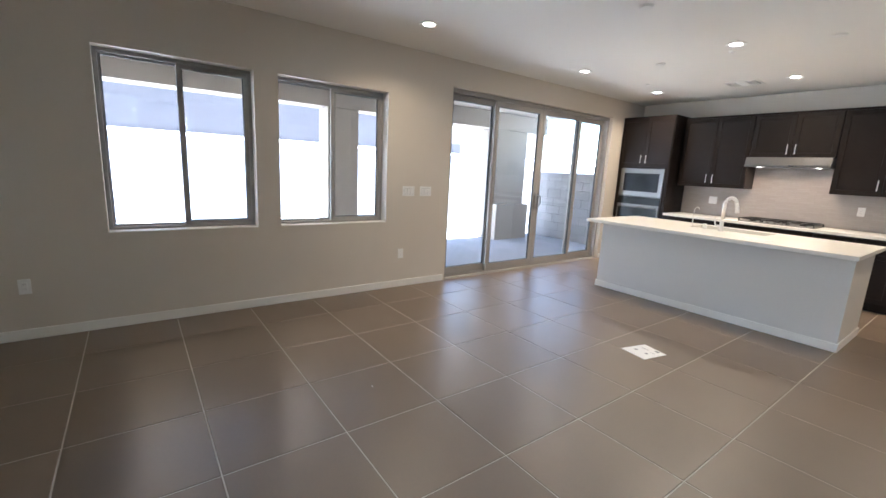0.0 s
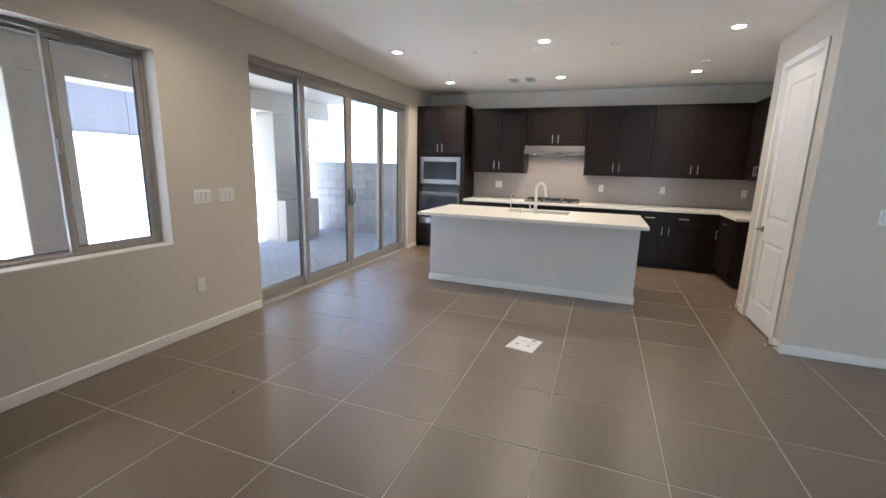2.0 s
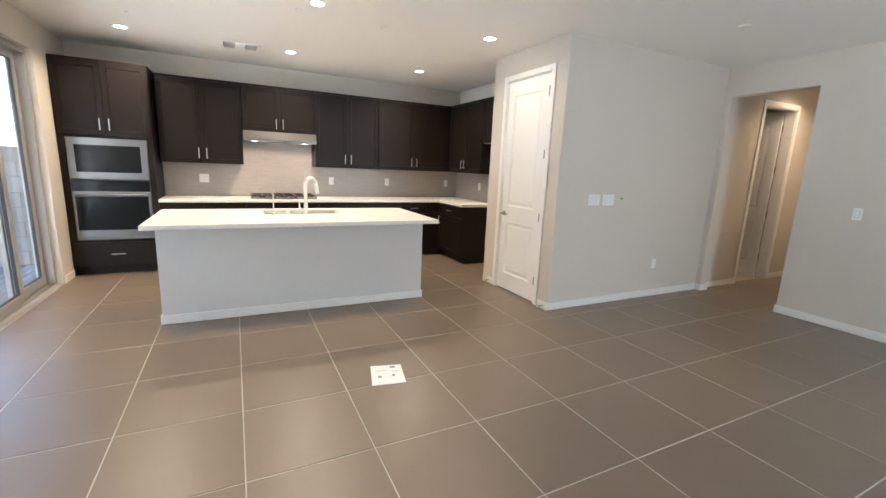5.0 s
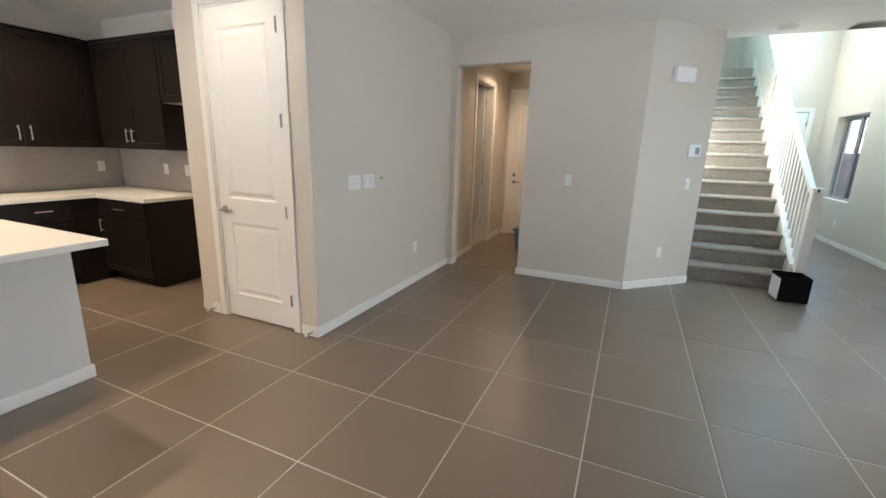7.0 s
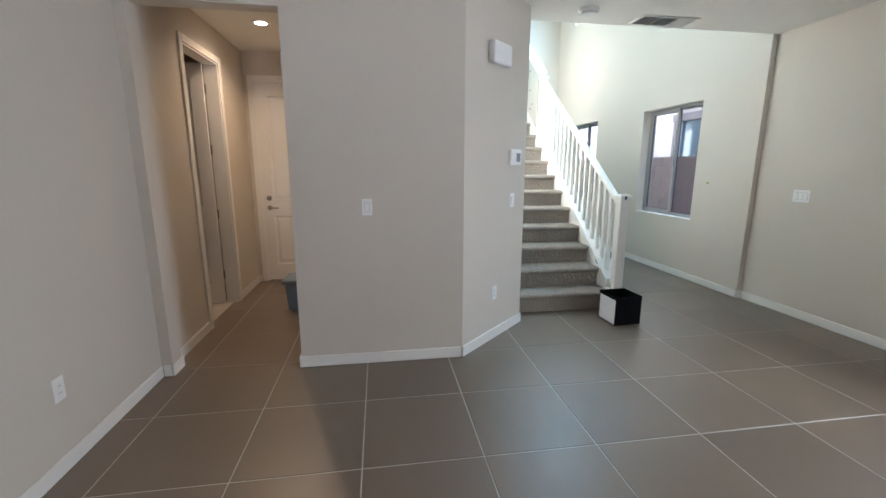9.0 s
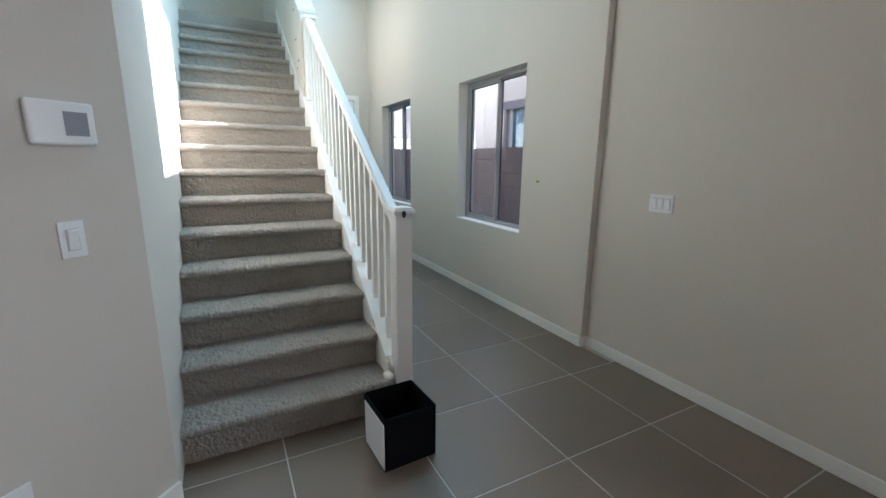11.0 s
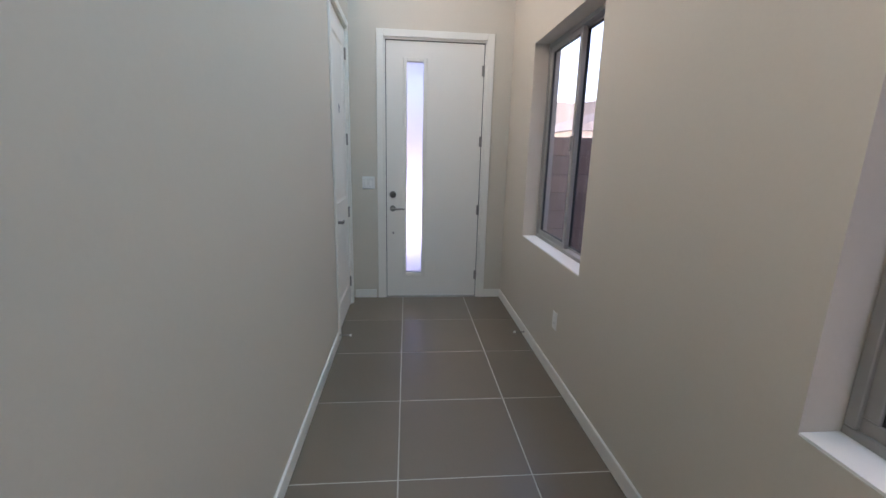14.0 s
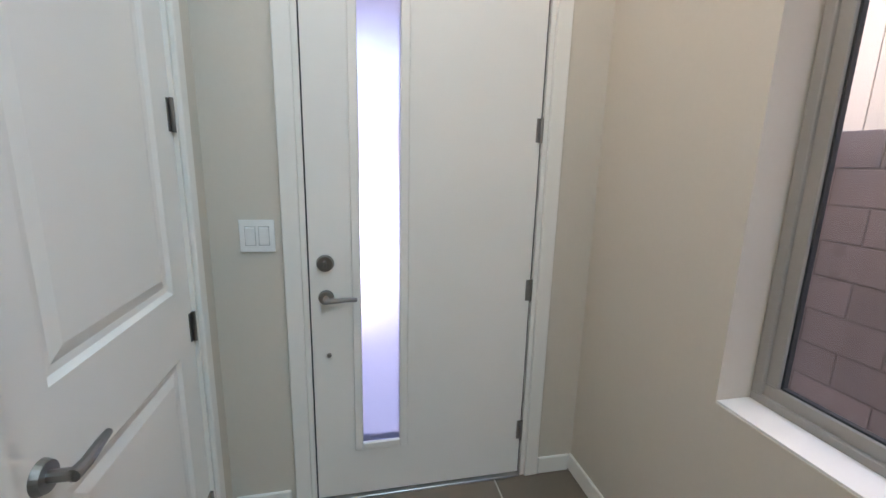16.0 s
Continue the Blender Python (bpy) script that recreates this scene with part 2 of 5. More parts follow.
wall("wall_passage_end", "x", 9.70, 0.13, 4.3, 7.2, -0.25, CZ, [(4.50, 5.40, -0.25, 2.44)], label="greige painted passage end wall with a door")
# unseen, added right behind the closed door to keep outside light out
wall("wall_garage", "x", 9.834, 0.12, 4.3, 5.62, -0.25, CZ, label="plain painted wall behind the passage door")
wall("wall_passage_side", "y", 4.44, -0.12, 7.33, 9.7, -0.25, CZ, label="greige painted passage side wall")
wall("wall_back_room", "y", 7.1, 0.12, 5.57, 9.7, -0.25, CZ, label="plain painted wall of the dim back room")
bm = bmesh.new()
prism(bm, [(7.20, 3.45), (7.20, 3.357), (7.86, 2.67), (8.0, 2.67), (8.0, 2.80), (7.93, 2.80), (7.33, 3.42), (7.33, 3.45)], "z", -0.25, CZ)
structure("wall_corner", bm, WALL, "greige painted angled wall by the stairs", "wall")
wall("wall_stair", "y", 2.67, 0.14, 8.0, FX, -0.25, TOP + 0.3, label="pale grey painted stair wall, partly in sunlight")
wall("wall_over_living", "x", 8.20, -0.15, -0.28, 2.67, CZ + 0.35, TOP + 0.3, label="plain painted wall over the living room")

# knee wall, guard wall and hall wall beside the stairs
RUN, RISE, X1, STEPS = 0.256, 0.191, 8.08, 16
SLOPE = RISE / RUN


def cap_z(x):
    return 0.315 + (x - 8.20) * 0.765

bm = bmesh.new()
prism(bm, [(8.10, 0), (8.10, cap_z(8.12)), (10.42, cap_z(10.42)), (10.42, cap_z(10.42) + 0.77), (12.25, cap_z(12.25) + 0.72), (12.25, 4.15), (FX, 4.15),
           (FX, 0), (13.27, 0), (13.27, 2.45), (12.50, 2.45), (12.50, 0)], "y", 1.487, 1.617)
structure("wall_stair_knee", bm, WALL, "white and grey painted knee wall under the banister", "wall")

bm = bmesh.new()
box(bm, 0.0, 8.20, -0.06, KY, CZ, CZ + 0.3)
structure("ceiling", bm, CEIL, "white painted flat ceiling", "ceiling")
bm = bmesh.new()
box(bm, 7.20, 9.70, 4.44, 7.1, CZ, CZ + 0.3)
structure("ceiling_passage", bm, CEIL, "white painted passage ceiling", "ceiling")
bm = bmesh.new()
box(bm, 8.0, FX, 0.0, 2.67, TOP, TOP + 0.3)
structure("ceiling_stairwell", bm, CEIL, "white painted high ceiling over the stairs", "ceiling")
bm = bmesh.new()
box(bm, -0.1, FX + 0.1, -0.2, KY + 0.1, -0.25, -0.0025)
floor = structure("floor", bm, GROUT, "brown-grey porcelain tile floor with pale grout", "floor")
bm = bmesh.new()
box(bm, X1 + RUN * (STEPS - 1), FX, 1.617, 2.67, RISE * STEPS - 0.3, RISE * STEPS)
structure("floor_landing", bm, CARPET, "beige carpeted landing at the head of the stairs", "floor")

# baseboards
BH, BT = 0.085, 0.014


def baseboard(label, *runs):
    for axis, plane, out, a0, a1 in runs:
        p0, p1 = sorted((plane + 0.0006 * out, plane + BT * out))
        bm = bmesh.new()
        sp = (p0, p1, a0, a1) if axis == "x" else (a0, a1, p0, p1)
        box(bm, *sp, 0.001, BH, bevel=0.004)
        structure("baseboard", bm, TRIM, label, "baseboard")


baseboard("white painted baseboard",
          ("x", 0, 1, -0.06, 4.60), ("x", 0, 1, 8.11, 8.41), ("y", -0.06, 1, 0.015, 8.20), ("x", 8.20, -1, -0.045, 0.0), ("y", 0.0, 1, 8.20, FX),
          ("x", FX, -1, 0.016, 0.173), ("x", FX, -1, 1.262, 1.472), ("x", 4.69, -1, 5.506, 5.66), ("x", 4.69, -1, 6.575, 6.67),
          ("y", 5.506, -1, 4.676, 7.185), ("y", 6.80, 1, 4.69, 5.40), ("x", 7.20, -1, 5.44, 5.49), ("y", 5.506, -1, 7.345, 8.09), ("y", 5.506, -1, 8.94, 9.68),
          ("x", 9.70, -1, 5.475, 5.49), ("x", 7.20, -1, 3.37, 4.56), ("y", 1.487, -1, 8.10, 12.42), ("x", KX, -1, 6.82, 7.62),
          ("y", 5.435, -1, 7.186, 7.345), ("y", 4.56, 1, 7.186, 7.345))
bm = bmesh.new()
prism(bm, [(7.197, 3.357), (7.186, 3.352), (7.852, 2.658), (7.862, 2.668)], "z", 0.001, BH)
structure("baseboard", bm, TRIM, "white painted baseboard", "baseboard")


# ---- windows ----
def mapped(axis, plane, out):
    """Boxes by u along a wall, v outwards from its inner face, z up."""
    def put(bm, u0, u1, v0, v1, z0, z1, bevel=0.0):
        a, b = sorted((plane + out * v0, plane + out * v1))
        return box(bm, *((a, b, u0, u1) if axis == "x" else (u0, u1, a, b)), z0, z1, bevel=bevel)
    return put


def ring(put, bm, u0, u1, z0, z1, w, v0, v1, bevel=0.003):
    put(bm, u0, u1, v0, v1, z0, z0 + w, bevel)
    put(bm, u0, u1, v0, v1, z1 - w, z1, bevel)
    put(bm, u0, u0 + w, v0, v1, z0 + w, z1 - w, bevel)
    put(bm, u1 - w, u1, v0, v1, z0 + w, z1 - w, bevel)


def pane(put, name, parent, u0, u1, v, z0, z1, mat=None):
    bm = bmesh.new()
    put(bm, u0, u1, v, v + 0.006, z0, z1)
    ob = part(name, bm, mat or GLASS, parent)
    ob.visible_shadow = False
    return ob


def slider_window(name, axis, plane, out, opening, inset, sash_high, label):
    """A two-lite sliding window; the sash that slides covers the upper or the lower half of u."""
    u0, u1, z0, z1 = opening
    put = mapped(axis, plane, out)
    e = tagged(new(name), label, "window", "", "structure")
    bm = bmesh.new()
    ring(put, bm, u0 + 0.001, u1 - 0.001, z0 + 0.001, z1 - 0.001, 0.030, inset, inset + 0.085)
    part("window_frame", bm, VINYL, e)
    um = (u0 + u1) / 2
    a, b = (um - 0.022, u1 - 0.024) if sash_high else (u0 + 0.024, um + 0.022)
    bm = bmesh.new()
    ring(put, bm, a, b, z0 + 0.024, z1 - 0.024, 0.042, inset + 0.012, inset + 0.042)
    sash = part("sash", bm, VINYL, e)
    bm = bmesh.new()
    ring(put, bm, a + 0.042, b - 0.042, z0 + 0.066, z1 - 0.066, 0.006, inset + 0.02, inset + 0.036, 0.0)
    part("gasket", bm, GASKET, sash)
    pane(put, "pane", e, a + 0.042, b - 0.042, inset + 0.026, z0 + 0.066, z1 - 0.066)
    c, d = (u0 + 0.030, um + 0.012) if sash_high else (um - 0.012, u1 - 0.030)
    bm = bmesh.new()
    ring(put, bm, c, d, z0 + 0.030, z1 - 0.030, 0.012, inset + 0.048, inset + 0.075)
    part("fixed_frame", bm, VINYL, e)
    bm = bmesh.new()
    ring(put, bm, c + 0.012, d - 0.012, z0 + 0.042, z1 - 0.042, 0.006, inset + 0.054, inset + 0.07, 0.0)
    part("gasket", bm, GASKET, e)
    pane(put, "pane", e, c + 0.012, d - 0.012, inset + 0.062, z0 + 0.042, z1 - 0.042, SCREENED if axis == "y" else GLASS)
    # latch on the meeting stile
    s = um - 0.006
    bm = bmesh.new()
    put(bm, s - 0.012, s + 0.012, inset - 0.006, inset + 0.012, (z0 + z1) / 2 - 0.05, (z0 + z1) / 2 + 0.05, 0.004)
    part("latch", bm, VINYL, sash)
    bm = bmesh.new()
    put(bm, u0 + 0.0015, u1 - 0.0015, 0.002, inset - 0.001, z0 + 0.0005, z0 + 0.008)
    part("window_sill", bm, TRIM, e)
    return e


slider_window("window_1", "x", 0, -1, W1, 0.120, True, "taupe vinyl sliding window looking onto the patio")
slider_window("window_2", "x", 0, -1, W2, 0.120, True, "taupe vinyl sliding window looking onto the patio")
slider_window("window_3", "y", 0, -1, W3, 0.112, True, "taupe vinyl sliding window facing a block wall")
slider_window("window_4", "y", 0, -1, W4, 0.112, True, "taupe vinyl sliding window facing a block wall")


def fixed_window(name, opening, label):
    put = mapped("y", 0, -1)
    e = tagged(new(name), label, "window", "", "structure")
    bm = bmesh.new()
    ring(put, bm, opening[0] + 0.001, opening[1] - 0.001, opening[2] + 0.001, opening[3] - 0.001, 0.03, 0.09, 0.165)
    part("window_frame", bm, VINYL, e)
    pane(put, "pane", e, opening[0] + 0.03, opening[1] - 0.03, 0.125, opening[2] + 0.03, opening[3] - 0.03)


fixed_window("window_5", W5, "high taupe window over the stairs")
fixed_window("window_6", W6, "high taupe window over the hall")
slider_window("window_7", "y", -0.06, -1, (4.85, 6.02, 0.775, 2.26), 0.10, False, "taupe vinyl sliding window of the living room")


def patio_door():
    u0, u1, z1 = SL[0], SL[1], SL[3]
    put = mapped("x", 0, -1)
    e = tagged(new("door_patio"), "taupe framed four-panel sliding glass patio door, closed", "sliding door", "", "structure")
    bm = bmesh.new()
    put(bm, u0 + 0.001, u1 - 0.001, 0.055, 0.20, z1 - 0.055, z1 - 0.001, 0.004)
    put(bm, u0 + 0.001, u0 + 0.045, 0.055, 0.20, 0.03, z1 - 0.055, 0.004)
    put(bm, u1 - 0.045, u1 - 0.001, 0.055, 0.20, 0.03, z1 - 0.055, 0.004)
    part("door_frame", bm, VINYL, e)
    bm = bmesh.new()
    put(bm, u0 + 0.001, u1 - 0.001, 0.02, 0.20, -0.015, 0.012, 0.003)
    for v in (0.075, 0.105, 0.135, 0.165):
        put(bm, u0 + 0.03, u1 - 0.03, v, v + 0.006, 0.012, 0.028)
    put(bm, u0 + 0.001, u1 - 0.001, 0.0, 0.02, -0.015, 0.006, 0.002)
    part("track", bm, VINYL, e)
    for k, (a, b) in enumerate(((u0 + 0.045, 5.49), (5.425, 6.387), (6.389, 7.345), (7.28, u1 - 0.045))):
        v = 0.075 if k in (1, 2) else 0.13
        bm = bmesh.new()
        put(bm, a, b, v, v + 0.042, 0.03, 0.125, 0.004)
        put(bm, a, b, v, v + 0.042, z1 - 0.125, z1 - 0.05, 0.004)
        put(bm, a, a + 0.068, v, v + 0.042, 0.125, z1 - 0.125, 0.004)
        put(bm, b - 0.068, b, v, v + 0.042, 0.125, z1 - 0.125, 0.004)
        panel = part("door_panel", bm, VINYL, e)
        bm = bmesh.new()
        ring(put, bm, a + 0.068, b - 0.068, 0.125, z1 - 0.125, 0.007, v + 0.008, v + 0.034, 0.0)
        part("gasket", bm, GASKET, panel)
        pane(put, "pane", panel, a + 0.07, b - 0.07, v + 0.018, 0.127, z1 - 0.127)
        if k in (1, 2):
            h = b - 0.034 if k == 1 else a + 0.034
            bm = bmesh.new()
            pts = [(-v + 0.0, h, 0.93), (-v + 0.035, h, 0.94), (-v + 0.05, h, 0.97), (-v + 0.052, h, 1.03), (-v + 0.05, h, 1.09), (-v + 0.035, h, 1.12), (-v + 0.0, h, 1.13)]
            tube(bm, pts, 0.011)
            put(bm, h - 0.018, h + 0.018, v - 0.006, v + 0.001, 0.90, 1.16, 0.003)
            part("door_handle", bm, STEEL, panel, smooth=False)
    return e


patio_door()


# ---- doors ----
def lever(parent, x, z, toward, y=0.0, mat=PEWTER):
    """A lever handle on the face at y (towards -y); toward: +1 or -1 along x."""
    bm = bmesh.new()
    bmesh.ops.create_cone(bm, segments=24, radius1=0.030, radius2=0.026, depth=0.012, cap_ends=True,
                          matrix=Matrix.Translation((x, y - 0.006, z)) @ Matrix.Rotation(radians(90), 4, "X"))
    tube(bm, [(x, y - 0.006, z), (x, y - 0.048, z)], 0.011, 12)
    tube(bm, [(x - 0.006 * toward, y - 0.048, z), (x + 0.03 * toward, y - 0.050, z), (x + 0.075 * toward, y - 0.046, z + 0.002), (x + 0.115 * toward, y - 0.040, z - 0.002)],
         0.009, 10, [0.012, 0.0105, 0.009, 0.0075])
    return part("door_handle", bm, mat, parent, "brushed nickel lever handle")


def hinge(parent, x, z, y=0.0):
    bm = bmesh.new()
    tube(bm, [(x, y - 0.007, z - 0.048), (x, y - 0.007, z + 0.048)], 0.0065, 8)
    box(bm, x - 0.02, x + 0.02, y - 0.0025, y + 0.001, z - 0.046, z + 0.046)
    return part("hinge", bm, PEWTER, parent, "grey metal hinge")


def panel_slab(w, h, t, panels):
    """A moulded two-panel door in x 0..w, y 0..t, z 0..h; panels: (x0, x1, z0, z1)."""
    bm = bmesh.new()
    xs = sorted({0, w, *(p[0] for p in panels), *(p[1] for p in panels)})
    zs = sorted({0, h, *(p[2] for p in panels), *(p[3] for p in panels)})
    for a, b in zip(xs, xs[1:]):
        for c, d in zip(zs, zs[1:]):
            if not any(p[0] <= a + 1e-6 and p[1] >= b - 1e-6 and p[2] <= c + 1e-6 and p[3] >= d - 1e-6 for p in panels):
                box(bm, a, b, 0, t, c, d)
    bmesh.ops.remove_doubles(bm, verts=bm.verts, dist=1e-5)
    for x0, x1, z0, z1 in panels:
        for side in (0, 1):
            y0, dy = (0, 1) if side == 0 else (t, -1)
            loops = []
            for inset, deep in ((0, 0), (0.012, 0.009), (0.028, 0.010), (0.055, 0.003)):
                loops.append([bm.verts.new((x, y0 + dy * deep, z)) for x, z in
                              ((x0 + inset, z0 + inset), (x1 - inset, z0 + inset), (x1 - inset, z1 - inset), (x0 + inset, z1 - inset))])
            for l0, l1 in zip(loops, loops[1:]):
                for k in range(4):
                    bm.faces.new((l0[k], l0[(k + 1) % 4], l1[(k + 1) % 4], l1[k]))
            bm.faces.new(loops[-1])
    bmesh.ops.remove_doubles(bm, verts=bm.verts, dist=1e-5)
    return bm


def casing(name, axis, plane, out, u0, u1, z1, width=0.062, thick=0.016):
    """Three flat boards round a door opening."""
    put = mapped(axis, plane, out)
    bm = bmesh.new()
    put(bm, u0 - width, u0, 0.0008, thick, 0.001, z1 + width, 0.003)
    put(bm, u1, u1 + width, 0.0008, thick, 0.001, z1 + width, 0.003)
    put(bm, u0, u1, 0.0008, thick, z1, z1 + width, 0.003)
    return tagged(part("trim", bm, TRIM), "white painted door casing", "trim", "", "structure")


def jamb(axis, p0, p1, u0, u1, z1, t=0.014):
    def put(bm, a, b, c, d):
        box(bm, *((p0, p1, a, b) if axis == "x" else (a, b, p0, p1)), c, d)
    bm = bmesh.new()
    put(bm, u0, u0 + t, 0.001, z1)
    put(bm, u1 - t, u1, 0.001, z1)
    put(bm, u0 + t, u1 - t, z1 - t, z1)
    return tagged(part("trim", bm, TRIM), "white painted door jamb", "trim", "", "structure")


def two_panel_door(name, at, turn, w, h, label, handle_x, toward, hinge_x, hinges, lever_z=0.925):
    e = tagged(new(name), label, "door", "", "structure")
    e.matrix_world = pose(*at, 0, 0, turn)
    s = 0.115
    part("slab", panel_slab(w, h, 0.036, [(s, w - s, 0.20, 0.82), (s, w - s, 1.02, h - 0.15)]), DOOR_PAINT, e)
    if handle_x is not None:
        lever(e, handle_x, lever_z, toward)
    for z in hinges:
        hinge(e, hinge_x, z)
    return e


# pantry door: seen from -x, so its own x runs towards -y
two_panel_door("door_pantry", (4.70, 6.485, 0.015), -90, 0.735, 2.43, "white painted two-panel pantry door, closed", 0.062, 1, 0.725, (0.24, 0.95, 1.62, 2.26))
jamb("x", 4.688, 4.812, 5.735, 6.50, 2.46)
casing("trim", "x", 4.69, -1, 5.735, 6.50, 2.458)
# closet door in the hall: seen from -y
two_panel_door("door_closet", (12.515, 1.497, 0.015), 0, 0.74, 2.42, "white painted two-panel closet door, closed", 0.065, 1, 0.732, (0.22, 0.88, 1.52, 2.22), lever_z=0.888)
jamb("y", 1.485, 1.619, 12.50, 13.27, 2.45)
casing("trim", "y", 1.487, -1, 12.50, 13.27, 2.448, 0.055)
# passage doors
two_panel_door("door_garage", (9.712, 5.39, 0.015), -90, 0.88, 2.41, "white painted two-panel door at the passage end, closed", 0.07, 1, 0.87, (0.25, 2.2))
jamb("x", 9.698, 9.832, 4.50, 5.40, 2.44)
casing("trim", "x", 9.70, -1, 4.50, 5.40, 2.438)
e = two_panel_door("door_bathroom", (8.84, 5.63, 0.015), 96, 0.70, 2.41, "white painted door standing open into a dim room", 0.64, -1, 0.004, (0.30, 0.95, 1.60, 2.18))
jamb("y", 5.504, 5.628, 8.10, 8.88, 2.44)
casing("trim", "y", 5.506, -1, 8.10, 8.88, 2.438)
for piece, x, z, size in (("deadbolt", 0.07, 1.045, 0.032), ("peephole", 0.44, 1.52, 0.014)):
    bm = bmesh.new()
    bmesh.ops.create_cone(bm, segments=20, radius1=size, radius2=size * 0.8, depth=0.02, cap_ends=True, matrix=Matrix.Translation((x, -0.01, z)) @ Matrix.Rotation(radians(90), 4, "X"))
    part(piece, bm, PEWTER, bpy.data.objects["door_garage"], "round nickel " + piece)


def entrance_door():
    e = tagged(new("door_entrance"), "white painted entrance door with a narrow frosted glass slit, closed", "door", "", "structure")
    e.matrix_world = pose(FX + 0.012, 1.163, 0.012, 0, 0, -90)
    w, h, t = 0.906, 2.396, 0.045
    g0, g1, z0, z1 = 1.163 - 0.980, 1.163 - 0.804, 0.235, 2.235
    bm = bmesh.new()
    box(bm, 0.006, g0, 0, t, 0, h)
    box(bm, g1, w - 0.006, 0, t, 0, h)
    box(bm, g0, g1, 0, t, 0, z0)
    box(bm, g0, g1, 0, t, z1, h)
    bmesh.ops.remove_doubles(bm, verts=bm.verts, dist=1e-5)
    part("slab", bm, DOOR_PAINT, e)
    bm = bmesh.new()
    for y0, y1 in ((-0.011, 0.006), (t - 0.006, t + 0.011)):
        box(bm, g0 - 0.022, g0 + 0.012, y0, y1, z0 - 0.022, z1 + 0.022, bevel=0.004)
        box(bm, g1 - 0.012, g1 + 0.022, y0, y1, z0 - 0.022, z1 + 0.022, bevel=0.004)
        box(bm, g0 + 0.012, g1 - 0.012, y0, y1, z0 - 0.022, z0 + 0.012, bevel=0.004)
        box(bm, g0 + 0.012, g1 - 0.012, y0, y1, z1 - 0.012, z1 + 0.022, bevel=0.004)
    part("glass_frame", bm, TRIM, e, "white moulded frame round the glass")
    bm = bmesh.new()
    box(bm, g0 + 0.001, g1 - 0.001, t / 2 - 0.006, t / 2 + 0.006, z0 + 0.001, z1 - 0.001)
    ob = part("pane", bm, FROSTED, e, "narrow frosted glass pane")
    lever(e, 0.064, 0.89, 1)
    bm = bmesh.new()
    bmesh.ops.create_cone(bm, segments=28, radius1=0.033, radius2=0.028, depth=0.018, cap_ends=True, matrix=Matrix.Translation((0.064, -0.009, 1.025)) @ Matrix.Rotation(radians(90), 4, "X"))
    box(bm, 0.058, 0.070, -0.030, -0.016, 1.012, 1.038, bevel=0.003)
    part("deadbolt", bm, PEWTER, e, "round nickel deadbolt")
    bm = bmesh.new()
    bmesh.ops.create_cone(bm, segments=16, radius1=0.010, radius2=0.008, depth=0.006, cap_ends=True, matrix=Matrix.Translation((0.068, -0.003, 0.65)) @ Matrix.Rotation(radians(90), 4, "X"))
    part("bore_cap", bm, PEWTER, e, "small nickel cap")
    for z in (0.22, 0.885, 1.54, 2.17):
        hinge(e, w - 0.004, z)
    bm = bmesh.new()
    box(bm, 0.0, w, 0.004, t, -0.011, -0.001)
    part("door_sweep", bm, GASKET, e, "black rubber sweep")
    bm = bmesh.new()
    box(bm, 0.0, 0.0058, 0.005, 0.03, -0.010, h + 0.008)
    box(bm, w - 0.0058, w, 0.005, 0.03, -0.010, h + 0.008)
    box(bm, 0.0058, w - 0.0058, 0.005, 0.03, h + 0.0005, h + 0.008)
    part("weather_strip", bm, GASKET, e, "black rubber weather strip")


FROSTED = bpy.data.materials.new("frosted_glass")
FROSTED.use_nodes = True
_b = FROSTED.node_tree.nodes["Principled BSDF"]
_b.inputs["Base Color"].default_value = (0.40, 0.42, 0.56, 1)
_b.inputs["Transmission Weight"].default_value = 1.0
_b.inputs["Roughness"].default_value = 0.55
_b.inputs["IOR"].default_value = 1.2
entrance_door()
jamb("x", FX - 0.002, FX + 0.20, FD[0], FD[1], FD[3], 0.018)
casing("trim", "x", FX, -1, FD[0], FD[1], FD[3] - 0.002, 0.062)
structure("threshold", B(FX - 0.01, FX + 0.2, FD[0] + 0.02, FD[1] - 0.02, -0.003, 0.010, bevel=0.003), PEWTER, "dark metal threshold", "threshold")


def door_stop(at, direction):
    e = thing("door_stop", at, "spring door stop with a white tip on the baseboard", "door stop", "door stops")
    d = Vector(direction)
    bm = bmesh.new()
    pts = [d * (0.075 * k / 60) + Vector((0, 0, 0.007 * math.sin(k * 1.6))) + d.cross(Vector((0, 0, 1))) * 0.007 * math.cos(k * 1.6) for k in range(61)]
    tube(bm, pts, 0.0016, 5)
    part("spring", bm, PEWTER, e)
    bm = bmesh.new()
    tube(bm, [d * 0.073, d * 0.088], 0.009, 10)
    part("tip", bm, PLATE, e)


door_stop((12.43, 1.472, 0.05), (0, -1, 0))
door_stop((12.45, 0.016, 0.05), (0, 1, 0))
door_stop((4.675, 5.545, 0.045), (-1, 0, 0))
door_stop((4.675, 6.63, 0.045), (-1, 0, 0))


# ---- switches, outlets and other wall plates ----
def wall_pose(axis, plane, out, u, z):
    """A pose whose -y faces the room, on a wall."""
    turn = {("x", 1): 90, ("x", -1): -90, ("y", 1): 180, ("y", -1): 0}[(axis, out)]
    return pose(*((plane, u, z) if axis == "x" else (u, plane, z)), 0, 0, turn)


def rounded_plate(w, h, t=0.006):
    bm = bmesh.new()
    box(bm, -w / 2, w / 2, -t, -0.0004, -h / 2, h / 2, bevel=0.0025, segments=2)
    return bm


